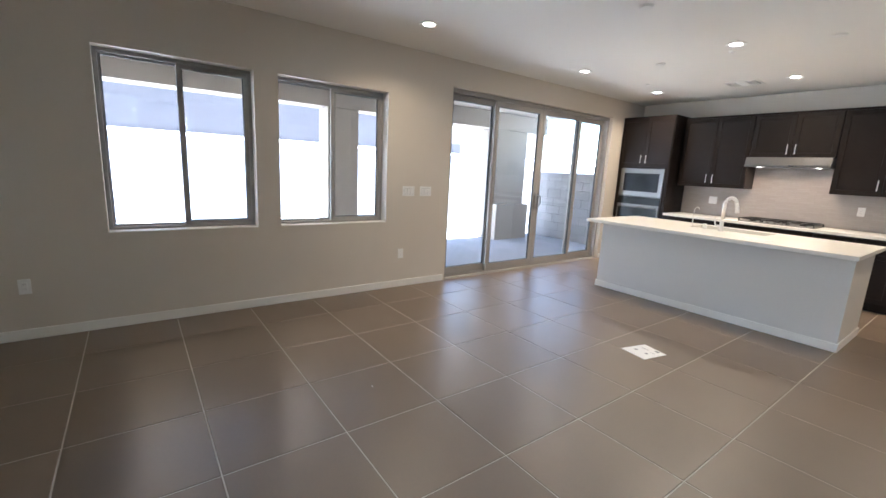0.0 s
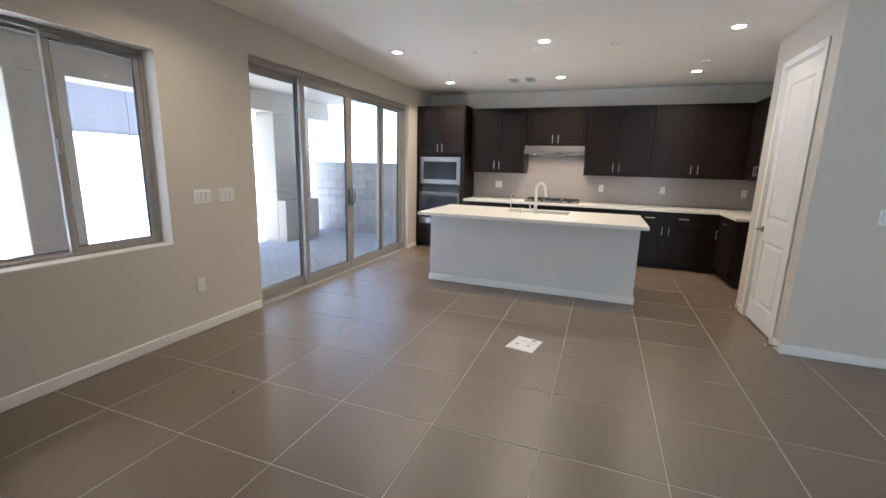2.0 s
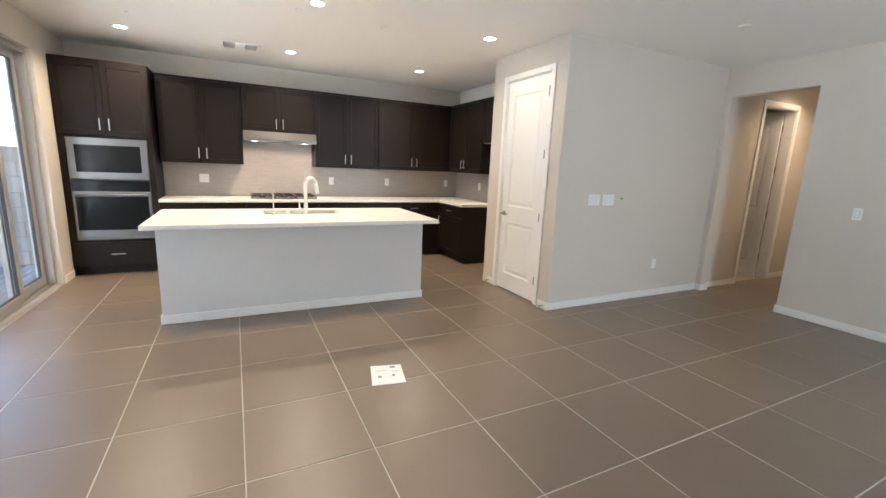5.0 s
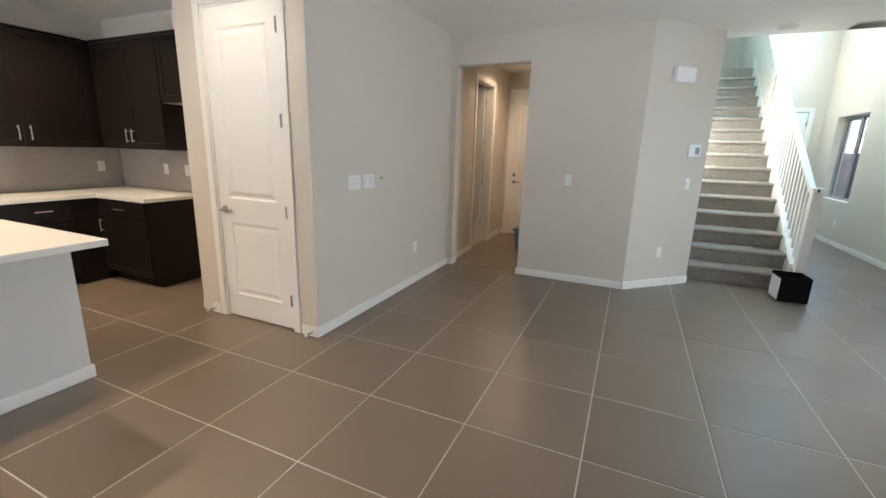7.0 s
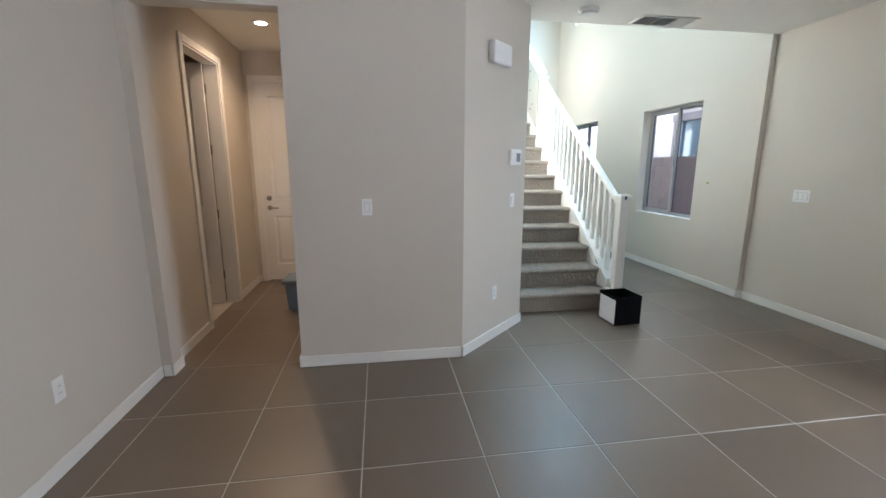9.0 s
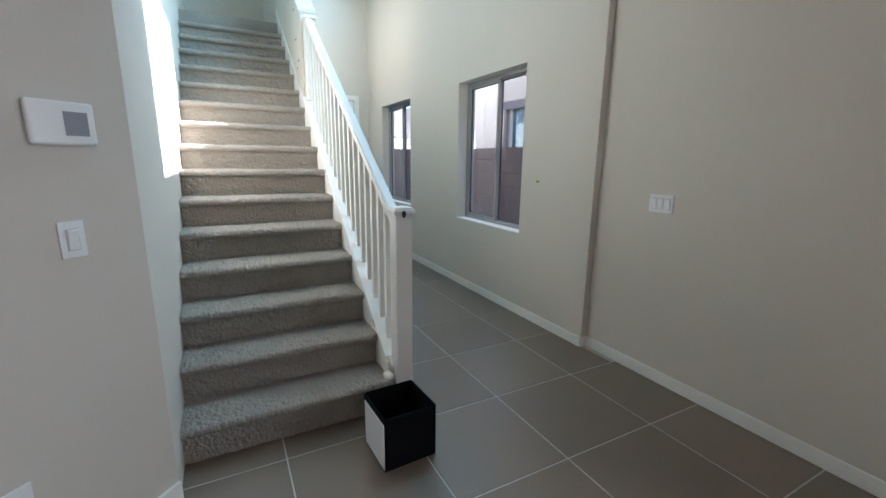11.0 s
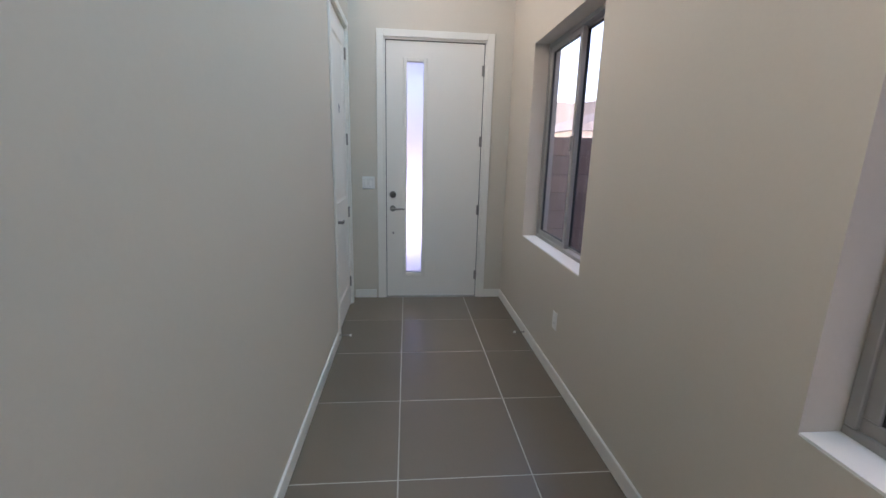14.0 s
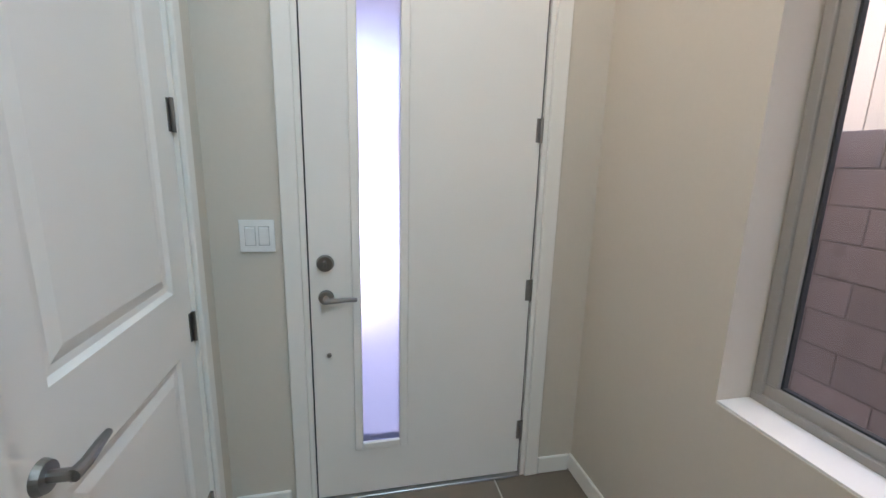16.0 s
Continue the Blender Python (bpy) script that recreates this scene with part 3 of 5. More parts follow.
def switch(m, gangs, label):
    e = tagged(new("light_switch"), label, "light switch", "wall plates")
    e.matrix_world = m
    w = 0.073 + 0.046 * (gangs - 1)
    part("plate", rounded_plate(w, 0.117), PLATE, e)
    for k in range(gangs):
        x = (k - (gangs - 1) / 2) * 0.046
        bm = bmesh.new()
        box(bm, x - 0.0165, x + 0.0165, -0.0095, -0.0055, -0.033, 0.033, bevel=0.0015)
        prism(bm, [(-0.0095, -0.031), (-0.013, 0.029), (-0.0095, 0.031)], "x", x - 0.0145, x + 0.0145)
        rocker = part("rocker", bm, PLATE, e)
        part("rocker_gap", B(x - 0.0180, x + 0.0180, -0.0065, -0.0058, -0.0345, 0.0345), PLATE_GAP, rocker)


def outlet(m, label, wide=False):
    e = tagged(new("wall_outlet"), label, "outlet", "wall plates")
    e.matrix_world = m
    part("plate", rounded_plate(0.119 if wide else 0.073, 0.117), PLATE, e)
    bm = bmesh.new()
    box(bm, -0.0165, 0.0165, -0.0085, -0.0055, -0.033, 0.033, bevel=0.0015)
    part("receptacle", bm, PLATE, e)
    for z in (-0.018, 0.018):
        for x in (-0.006, 0.006):
            bm = bmesh.new()
            box(bm, x - 0.001, x + 0.001, -0.0089, -0.0086, z - 0.004, z + 0.004)
            part("slot", bm, GASKET, e)


def angled(s, z):
    d = Vector((0.66, -0.687, 0)).normalized()
    p = Vector((7.20, 3.357, z)) + d * s
    return Matrix.Translation(p) @ Matrix.Rotation(math.atan2(-0.687, 0.66), 4, "Z")


switch(wall_pose("x", 0, 1, 4.03, 1.17), 3, "white three-gang light switch beside the patio door")
switch(wall_pose("x", 0, 1, 4.275, 1.17), 3, "white three-gang light switch beside the patio door")
outlet(wall_pose("x", 0, 1, 3.945, 0.415), "white wall outlet below the switches")
outlet(wall_pose("x", 0, 1, 0.66, 0.42), "white wall outlet under the patio window")
switch(wall_pose("y", 5.506, -1, 5.205, 1.18), 3, "white three-gang light switch on the pantry wall")
switch(wall_pose("y", 5.506, -1, 5.415, 1.18), 3, "white three-gang light switch on the pantry wall")
outlet(wall_pose("y", 5.506, -1, 6.30, 0.41), "white wall outlet on the pantry wall")
switch(wall_pose("x", 7.20, -1, 4.05, 1.175), 1, "white single light switch beside the passage")
outlet(angled(0.464, 0.402), "white wall outlet on the angled wall")
switch(angled(0.722, 1.172), 1, "white single light switch under the thermostat")
switch(wall_pose("y", -0.06, 1, 7.695, 1.180), 3, "white three-gang light switch on the living room wall")
outlet(wall_pose("y", -0.06, 1, 6.49, 0.425), "white wall outlet low on the living room wall")
outlet(wall_pose("y", 0.0, 1, 11.863, 0.392), "white wall outlet under the hall window")
outlet(wall_pose("y", 1.487, -1, 9.73, 0.412), "white wall outlet on the knee wall")
switch(wall_pose("x", FX, -1, 1.328, 1.148), 2, "white two-gang light switch beside the entrance door")
for x in (1.382, 3.149, 4.077, 5.192):
    outlet(wall_pose("y", KY - 0.009, -1, x, 1.168), "white wall outlet on the tiled backsplash", wide=x < 2)
for y in (8.218, 7.863):
    outlet(wall_pose("x", KX - 0.009, -1, y, 1.163), "white wall outlet on the tiled backsplash")

e = tagged(new("thermostat"), "white thermostat with a grey screen", "thermostat")
e.matrix_world = angled(0.742, 1.53)
bm = bmesh.new()
box(bm, -0.09, 0.09, -0.024, -0.0004, -0.066, 0.066, bevel=0.01, segments=3)
part("case", bm, PLATE, e)
bm = bmesh.new()
box(bm, 0.0, 0.066, -0.0252, -0.0235, -0.036, 0.036)
part("screen", bm, INK, e, "grey display")
e = tagged(new("door_chime"), "white plastic door chime box high on the angled wall", "door chime")
e.matrix_world = angled(0.425, 2.285)
bm = bmesh.new()
box(bm, -0.13, 0.13, -0.055, -0.0004, -0.075, 0.075, bevel=0.012, segments=3)
part("cover", bm, PLATE, e)
bm = bmesh.new()
box(bm, -0.118, 0.118, -0.050, -0.010, -0.079, -0.0745)
part("grille", bm, PLATE, e)


def tape(m, w, h, mat, label):
    ob = new("tape", finish(B(-w / 2, w / 2, -0.0012, -0.0003, -h / 2, h / 2), "tape", mat))
    ob.matrix_world = m
    return tagged(ob, label, "tape")


tape(wall_pose("y", 5.506, -1, 5.623, 1.197) @ pose(0, 0, 0, 0, 8, 0), 0.044, 0.018, GREEN_TAPE, "small green tape mark on the pantry wall")
tape(wall_pose("y", 0.0, 1, 8.82, 1.262) @ pose(0, 0, 0, 0, -6, 0), 0.036, 0.022, GREEN_TAPE, "small green tape mark on the hall wall")


tape(wall_pose("x", 4.698, -1, 5.742, 2.222) @ pose(0, 0, 0, 0, 12, 0), 0.05, 0.018, BLUE_TAPE, "small strip of blue tape on the pantry door hinge")


# ---- ceiling fittings ----
def downlight(x, y, z=CZ, power=1.3, color=(1.0, 0.75, 0.49)):
    e = thing("recessed_light", (x, y, z), "round white recessed ceiling light, switched on", "ceiling light", "recessed lights")
    bm = bmesh.new()
    lathe(bm, [(0.050, -0.001), (0.088, -0.001), (0.090, -0.004), (0.086, -0.009), (0.060, -0.006), (0.050, -0.0035)], sides=32)
    part("trim_ring", bm, TRIM, e)
    bm = bmesh.new()
    lathe(bm, [(0.054, -0.0012), (0.054, -0.004), (0.040, -0.0055), (0.01, -0.006)], sides=28)
    part("lens", bm, LENS, e, "glowing lens")
    lamp = new("downlight", bpy.data.lights.new("downlight", "AREA"))
    lamp.data.shape, lamp.data.size, lamp.data.energy, lamp.data.color = "DISK", 0.12, power, color
    lamp.data.spread = radians(140)
    lamp.matrix_world = pose(x, y, z - 0.012)


for x, y in ((0.80, 3.70), (0.77, 6.13), (2.46, 6.13), (4.17, 6.13), (0.77, 7.97), (2.46, 7.97), (4.17, 7.97)):
    downlight(x, y, CZ, 2.0 if y > 7 else 0.55 if x > 4 else 1.6 if y > 5 else 1.0)
downlight(8.66, 5.01, CZ, 1.1, (1.0, 0.68, 0.40))


def disc(x, y, r, h, label, z=CZ):
    e = thing("smoke_detector", (x, y, z), label, "smoke detector", "ceiling discs")
    bm = bmesh.new()
    lathe(bm, [(r, -0.0008), (r, -h * 0.45), (r * 0.93, -h * 0.6), (r * 0.86, -h * 0.62), (r * 0.80, -h), (r * 0.2, -h)], sides=32)
    part("case", bm, TRIM, e)


for x, y in ((1.61, 6.37), (3.15, 6.41), (2.355, 4.674), (5.78, 4.58), (4.17, 7.41)):
    disc(x, y, 0.055, 0.014, "flat round white ceiling cover")
for x, y in ((2.34, 6.37), (0.95, 7.35), (8.93, 4.85)):
    disc(x, y, 0.03, 0.012, "small round white ceiling sprinkler cover")
disc(7.853, 2.164, 0.085, 0.045, "round white smoke detector")


def vent(x, y, w, d, louvres, label):
    e = thing("ceiling_vent", (x, y, CZ), label, "ceiling vent")
    bm = bmesh.new()
    for a, b, c, f in ((-w / 2, w / 2, -d / 2, -d / 2 + 0.022), (-w / 2, w / 2, d / 2 - 0.022, d / 2), (-w / 2, -w / 2 + 0.022, -d / 2 + 0.022, d / 2 - 0.022),
                       (w / 2 - 0.022, w / 2, -d / 2 + 0.022, d / 2 - 0.022)):
        box(bm, a, b, c, f, -0.010, -0.0006, bevel=0.002)
    part("frame", bm, TRIM, e)
    # flat black sheet paints the shade between the slats
    part("backing", B(-w / 2 + 0.005, w / 2 - 0.005, -d / 2 + 0.005, d / 2 - 0.005, -0.0015, -0.0007), GASKET, e, "dark duct opening")
    for x0, x1, lean in louvres:
        n = max(3, int((d - 0.05) / 0.022))
        for k in range(n):
            yy = -d / 2 + 0.03 + (d - 0.06) * k / (n - 1)
            bm = bmesh.new()
            box(bm, x0, x1, -0.0062, 0.0062, -0.0008, 0.0008)
            bmesh.ops.transform(bm, matrix=pose(0, yy, -0.010, lean, 0, 0), verts=bm.verts)
            part("slat", bm, TRIM, e)
    return e


vent(1.90, 8.02, 0.40, 0.28, [(-0.17, -0.06, 40), (-0.055, 0.055, -40), (0.06, 0.17, 40)], "white ceiling air vent with slanted slats")


def stair_vent(x, y, w, d, label):
    e = thing("ceiling_vent", (x, y, CZ), label, "ceiling vent")
    bm = bmesh.new()
    for a, b, c, f in ((-w / 2, w / 2, -d / 2, -d / 2 + 0.022), (-w / 2, w / 2, d / 2 - 0.022, d / 2), (-w / 2, -w / 2 + 0.022, -d / 2 + 0.022, d / 2 - 0.022),
                       (w / 2 - 0.022, w / 2, -d / 2 + 0.022, d / 2 - 0.022), (-w / 2 + 0.022, w / 2 - 0.022, -0.084, -0.076), (-w / 2 + 0.022, w / 2 - 0.022, 0.076, 0.084)):
        box(bm, a, b, c, f, -0.010, -0.0006, bevel=0.002)
    part("frame", bm, TRIM, e)
    # shade behind these slats is a black sheet too, no duct
    part("backing", B(-w / 2 + 0.005, w / 2 - 0.005, -d / 2 + 0.005, d / 2 - 0.005, -0.0015, -0.0007), GASKET, e, "dark duct opening")
    for y0, y1, lean in ((-d / 2 + 0.023, -0.085, 35), (-0.075, 0.075, -35), (0.085, d / 2 - 0.023, -35)):
        for k in range(8):
            bm = bmesh.new()
            box(bm, -0.0085, 0.0085, y0, y1, -0.0008, 0.0008)
            bmesh.ops.transform(bm, matrix=pose(-w / 2 + 0.034 + k * (w - 0.068) / 7, 0, -0.010, 0, lean, 0), verts=bm.verts)
            part("slat", bm, TRIM, e)


stair_vent(8.02, 1.345, 0.24, 0.56, "white ceiling air vent with slanted slats near the stairs")


# ---- kitchen ----
def bar_pull(parent, x, y, z, length, upright):
    bm = bmesh.new()
    h = length / 2
    ends = ((x, y - 0.030, z - h), (x, y - 0.030, z + h)) if upright else ((x - h, y - 0.030, z), (x + h, y - 0.030, z))
    tube(bm, ends, 0.0055, 8)
    for s in (-0.36, 0.36):
        p = (x, z + s * length) if upright else (x + s * length, z)
        tube(bm, [(p[0], y, p[1]), (p[0], y - 0.030, p[1])], 0.0045, 6)
    return part("handle", bm, CHROME, parent, "brushed steel bar pull")


def shaker(x0, x1, z0, z1, rail=0.055, t=0.019):
    bm = bmesh.new()
    g = 0.0015
    x0, x1, z0, z1 = x0 + g, x1 - g, z0 + g, z1 - g
    loops = []
    for inset, y in ((0, -0.001), (0, -t + 0.0015), (0.0015, -t), (rail, -t), (rail + 0.003, -t + 0.007)):
        loops.append([bm.verts.new((x, y, z)) for x, z in ((x0 + inset, z0 + inset), (x1 - inset, z0 + inset), (x1 - inset, z1 - inset), (x0 + inset, z1 - inset))])
    for l0, l1 in zip(loops, loops[1:]):
        for k in range(4):
            bm.faces.new((l0[k], l0[(k + 1) % 4], l1[(k + 1) % 4], l1[k]))
    bm.faces.new(loops[-1])
    bm.faces.new(loops[0][::-1])
    return bm


def slab_front(x0, x1, z0, z1, t=0.019):
    bm = bmesh.new()
    box(bm, x0 + 0.0015, x1 - 0.0015, -t, -0.001, z0 + 0.0015, z1 - 0.0015, bevel=0.0015)
    return bm


def cabinet(name, at, turn, w, d, z0, z1, label, doors=(), drawers=(), toe=False, group="kitchen cabinets"):
    """A cabinet whose front stands on y = 0 and looks along -y. doors: (x0, x1, z0, z1, handle x, handle z); drawers: (x0, x1, z0, z1)."""
    e = thing(name, (at[0], at[1], 0), label, "cabinet", group, turn)
    bm = bmesh.new()
    if toe:
        box(bm, 0, w, 0.0, d, z0 + 0.105, z1)
        box(bm, 0.0, w, 0.065, d, z0 + 0.002, z0 + 0.105)
    else:
        box(bm, 0, w, 0.0, d, z0, z1)
    part("body", bm, DARK_WOOD, e)
    for x0, x1, a, b, hx, hz in doors:
        door = part("door", shaker(x0, x1, a, b), DARK_WOOD, e)
        bar_pull(door, hx, -0.019, hz, 0.135, True)
    for x0, x1, a, b in drawers:
        dr = part("drawer", slab_front(x0, x1, a, b), DARK_WOOD, e)
        bar_pull(dr, (x0 + x1) / 2, -0.019, (a + b) / 2, 0.135, False)
    return e


def upper(at, turn, w, z0, z1, label, split=True, d=0.33, name="wall_cabinet", low=True):
    hz = z0 + 0.13 if low else z0 + 0.11
    doors = [(0.004, w / 2, z0 + 0.004, z1 - 0.03, w / 2 - 0.045, hz), (w / 2, w - 0.004, z0 + 0.004, z1 - 0.03, w / 2 + 0.045, hz)] if split else \
        [(0.004, w - 0.004, z0 + 0.004, z1 - 0.03, w - 0.05, hz)]
    e = cabinet(name, at, turn, w, d - 0.002, z0, z1, label, doors)
    bm = bmesh.new()
    box(bm, 0, w, -0.021, -0.001, z1 - 0.028, z1, bevel=0.002)
    part("top_rail", bm, DARK_WOOD, e)
    return e


UF = 8.72
LBL = "dark espresso wooden wall cabinet with two doors"
upper((0.925, UF), 0, 0.965, 1.38, 2.455, LBL)
upper((1.893, UF), 0, 0.957, 1.84, 2.455, "short dark espresso cabinet over the range hood", low=False)
upper((2.853, UF), 0, 0.965, 1.38, 2.455, LBL)
upper((3.821, UF), 0, 1.20, 1.38, 2.455, LBL)
cabinet("corner_filler", (5.024, UF), 0, 0.06, 0.328, 1.38, 2.455, "dark espresso corner filler panel between cabinets")
upper((5.085, 8.695), -90, 1.05, 1.38, 2.455, "dark espresso wooden wall cabinet on the side wall", d=0.335)
e = upper((5.085, 7.642), -90, 0.838, 1.83, 2.455, "short dark espresso cabinet over the empty refrigerator bay", d=0.335, low=False)
part("underside", B(0.004, 0.834, 0.004, 0.325, 1.8235, 1.8295), BIRCH, e, "pale unfinished wooden underside")

# oven tower
T = cabinet("oven_cabinet", (0.012, 8.43), 0, 0.888, 0.618, 0, 2.485, "tall dark espresso oven cabinet with doors above and a drawer below",
            [(0.01, 0.444, 1.66, 2.455, 0.40, 1.78), (0.444, 0.878, 1.66, 2.455, 0.488, 1.78)], [(0.01, 0.878, 0.12, 0.40)], toe=True)
structure("filler_strip", B(0.0008, 0.0112, 8.44, KY - 0.002, 0.0, 2.48), DARK_WOOD, "dark wooden filler strip beside the oven cabinet", "trim")


def appliance_frame(e, x0, x1, z0, z1, y=-0.018):
    bm = bmesh.new()
    box(bm, x0, x1, y, 0.0, z0, z1, bevel=0.004)
    return part("front", bm, STEEL, e, "stainless steel front")


e = thing("built_in_microwave", (0.012, 8.43, 0), "stainless built-in microwave with a black glass door", "microwave")
appliance_frame(e, 0.065, 0.825, 1.155, 1.625, -0.020)
bm = bmesh.new()
box(bm, 0.135, 0.755, -0.024, -0.0205, 1.235, 1.545, bevel=0.001)
d = part("door", bm, BLACK_GLASS, e, "black glass door")
bm = bmesh.new()
box(bm, 0.20, 0.60, -0.0252, -0.0243, 1.275, 1.505)
part("window", bm, BLACK_GLASS, d)
bm = bmesh.new()
box(bm, 0.64, 0.74, -0.0255, -0.0243, 1.27, 1.51)
part("control_panel", bm, BLACK_GLASS, d)

e = thing("wall_oven", (0.012, 8.43, 0), "stainless wall oven with black glass and a bar handle", "oven")
appliance_frame(e, 0.065, 0.825, 0.435, 1.148, -0.014)
bm = bmesh.new()
box(bm, 0.072, 0.818, -0.022, -0.0145, 1.015, 1.142, bevel=0.002)
part("control_panel", bm, BLACK_GLASS, e, "black glass control panel")
bm = bmesh.new()
box(bm, 0.070, 0.820, -0.034, -0.0145, 0.475, 1.005, bevel=0.004)
door = part("door", bm, STEEL, e)
bm = bmesh.new()
box(bm, 0.095, 0.795, -0.0365, -0.0345, 0.555, 0.955)
part("window", bm, BLACK_GLASS, door, "black glass oven window")
bm = bmesh.new()
tube(bm, [(0.11, -0.078, 0.975), (0.78, -0.078, 0.975)], 0.012, 12)
for x in (0.15, 0.74):
    tube(bm, [(x, -0.034, 0.975), (x, -0.078, 0.975)], 0.009, 8)
part("handle", bm, STEEL, door, "stainless bar handle")

# base cabinets along the wall
BL = "dark espresso base cabinet with drawers above doors"


def base(at, turn, w, label, n=2, drawers=2, d=0.598):
    doors = [(0.004, w / 2, 0.115, 0.70, w / 2 - 0.045, 0.60), (w / 2, w - 0.004, 0.115, 0.70, w / 2 + 0.045, 0.60)] if n == 2 else \
        [(0.004, w - 0.004, 0.115, 0.70, 0.055, 0.60)]
    dr = [(0.004 + k * (w - 0.008) / drawers, 0.004 + (k + 1) * (w - 0.008) / drawers, 0.708, 0.868) for k in range(drawers)]
    return cabinet("base_cabinet", at, turn, w, d, 0.0, 0.879, label, doors, dr, toe=True)


base((0.904, 8.45), 0, 0.985, BL)
base((1.892, 8.45), 0, 0.955, "dark espresso base cabinet under the cooktop", drawers=1)
base((2.850, 8.45), 0, 0.80, BL)
base((3.653, 8.45), 0, 0.91, BL)
cabinet("corner_filler", (4.566, 8.45), 0, 0.242, 0.598, 0.002, 0.879, "dark espresso corner base panel")
base((4.81, 8.44), -90, 0.775, "dark espresso base cabinet at the end of the run", n=1, drawers=1, d=0.606)

bm = bmesh.new()
prism(bm, [(0.902, 8.42), (4.78, 8.42), (4.78, 7.635), (KX - 0.001, 7.635), (KX - 0.001, KY - 0.001), (0.902, KY - 0.001)], "z", 0.881, 0.92)
ob = tagged(part("worktop", bm, QUARTZ), "white quartz worktop along the kitchen walls", "worktop")
md = ob.modifiers.new("edge", "BEVEL")
md.width, md.segments, md.limit_method = 0.004, 2, "ANGLE"


def splash_material():
    m = material("mosaic_splash", (0.40, 0.365, 0.33), 0.30, grain=0.05, grain_size=35, stain=0.05, stain_size=2)
    nodes, links = m.node_tree.nodes, m.node_tree.links
    b = nodes["Principled BSDF"]
    old = b.inputs["Base Color"].links[0].from_socket
    co, mp, br, mix, bp = (nodes.new("ShaderNode" + k) for k in ("TexCoord", "Mapping", "TexBrick", "Mix", "Bump"))
    mix.data_type = "RGBA"
    br.inputs["Scale"].default_value = 1.0
    br.inputs["Brick Width"].default_value, br.inputs["Row Height"].default_value, br.inputs["Mortar Size"].default_value = 0.15, 0.026, 0.0016
    br.inputs["Color1"].default_value, br.inputs["Color2"].default_value, br.inputs["Mortar"].default_value = (1, 1, 1, 1), (0.92, 0.92, 0.92, 1), (0.90, 0.89, 0.88, 1)
    sep, com, add = (nodes.new("ShaderNode" + k) for k in ("SeparateXYZ", "CombineXYZ", "Math"))
    links.new(co.outputs["Object"], sep.inputs[0])
    links.new(sep.outputs["X"], add.inputs[0])
    links.new(sep.outputs["Y"], add.inputs[1])
    links.new(add.outputs[0], com.inputs["X"])
    links.new(sep.outputs["Z"], com.inputs["Y"])
    links.new(com.outputs[0], br.inputs["Vector"])
    mix.blend_type = "MULTIPLY"
    mix.inputs["Factor"].default_value = 1.0
    links.new(old, mix.inputs["A"])
    links.new(br.outputs["Color"], mix.inputs["B"])
    links.new(mix.outputs["Result"], b.inputs["Base Color"])
    bp.inputs["Strength"].default_value, bp.inputs["Distance"].default_value = 0.3, 0.002
    bp.invert = True
    links.new(br.outputs["Fac"], bp.inputs["Height"])
    links.new(bp.outputs[0], b.inputs["Normal"])
    return m


SPLASH = splash_material()
structure("backsplash", B(0.902, KX - 0.010, KY - 0.009, KY - 0.0008, 0.9205, 1.379), SPLASH, "pale glazed mosaic tile backsplash", "backsplash")
structure("backsplash", B(1.895, 2.848, KY - 0.009, KY - 0.0008, 1.3792, 1.839), SPLASH, "pale glazed mosaic tile backsplash behind the hood", "backsplash")
structure("backsplash", B(KX - 0.009, KX - 0.0008, 7.64, KY - 0.0005, 0.9205, 1.379), SPLASH, "pale glazed mosaic tile backsplash on the side wall", "backsplash")


def range_hood():
    e = thing("range_hood", (2.372, 8.72, 1.70), "stainless under-cabinet range hood with lit lamps", "range hood")
    w = 0.952
    bm = bmesh.new()
    prism(bm, [(-0.155, 0.035), (-0.135, 0.138), (0.318, 0.138), (0.318, 0.008), (-0.10, 0.008)], "x", -w / 2, w / 2)
    part("canopy", bm, STEEL, e)
    bm = bmesh.new()
    box(bm, -w / 2 - 0.002, w / 2 + 0.002, -0.165, -0.150, 0.0, 0.045, bevel=0.004)
    part("front_lip", bm, STEEL, e)
    for k in range(3):
        bm = bmesh.new()
        box(bm, 0.04 + k * 0.035, 0.062 + k * 0.035, -0.170, -0.164, 0.014, 0.030, bevel=0.002)
        part("button", bm, BLACK, e)
    for x in (-0.33, 0.33):
        bm = bmesh.new()
        lathe(bm, [(0.032, 0.0078), (0.032, 0.003), (0.01, 0.002)], (x, -0.04, 0))
        part("lamp", bm, LENS, e, "glowing hood lamp")
        lamp = new("hood_lamp", bpy.data.lights.new("hood_lamp", "AREA"))
        lamp.data.shape, lamp.data.size, lamp.data.energy, lamp.data.color = "DISK", 0.06, 0.5, (1.0, 0.70, 0.46)
        lamp.matrix_world = pose(2.372 + x, 8.68, 1.698, -12, 0, 0)
    for x in (-0.2, 0.2):
        bm = bmesh.new()
        box(bm, x - 0.17, x + 0.17, 0.0, 0.29, 0.002, 0.0075)
        part("filter", bm, STEEL, e)


range_hood()


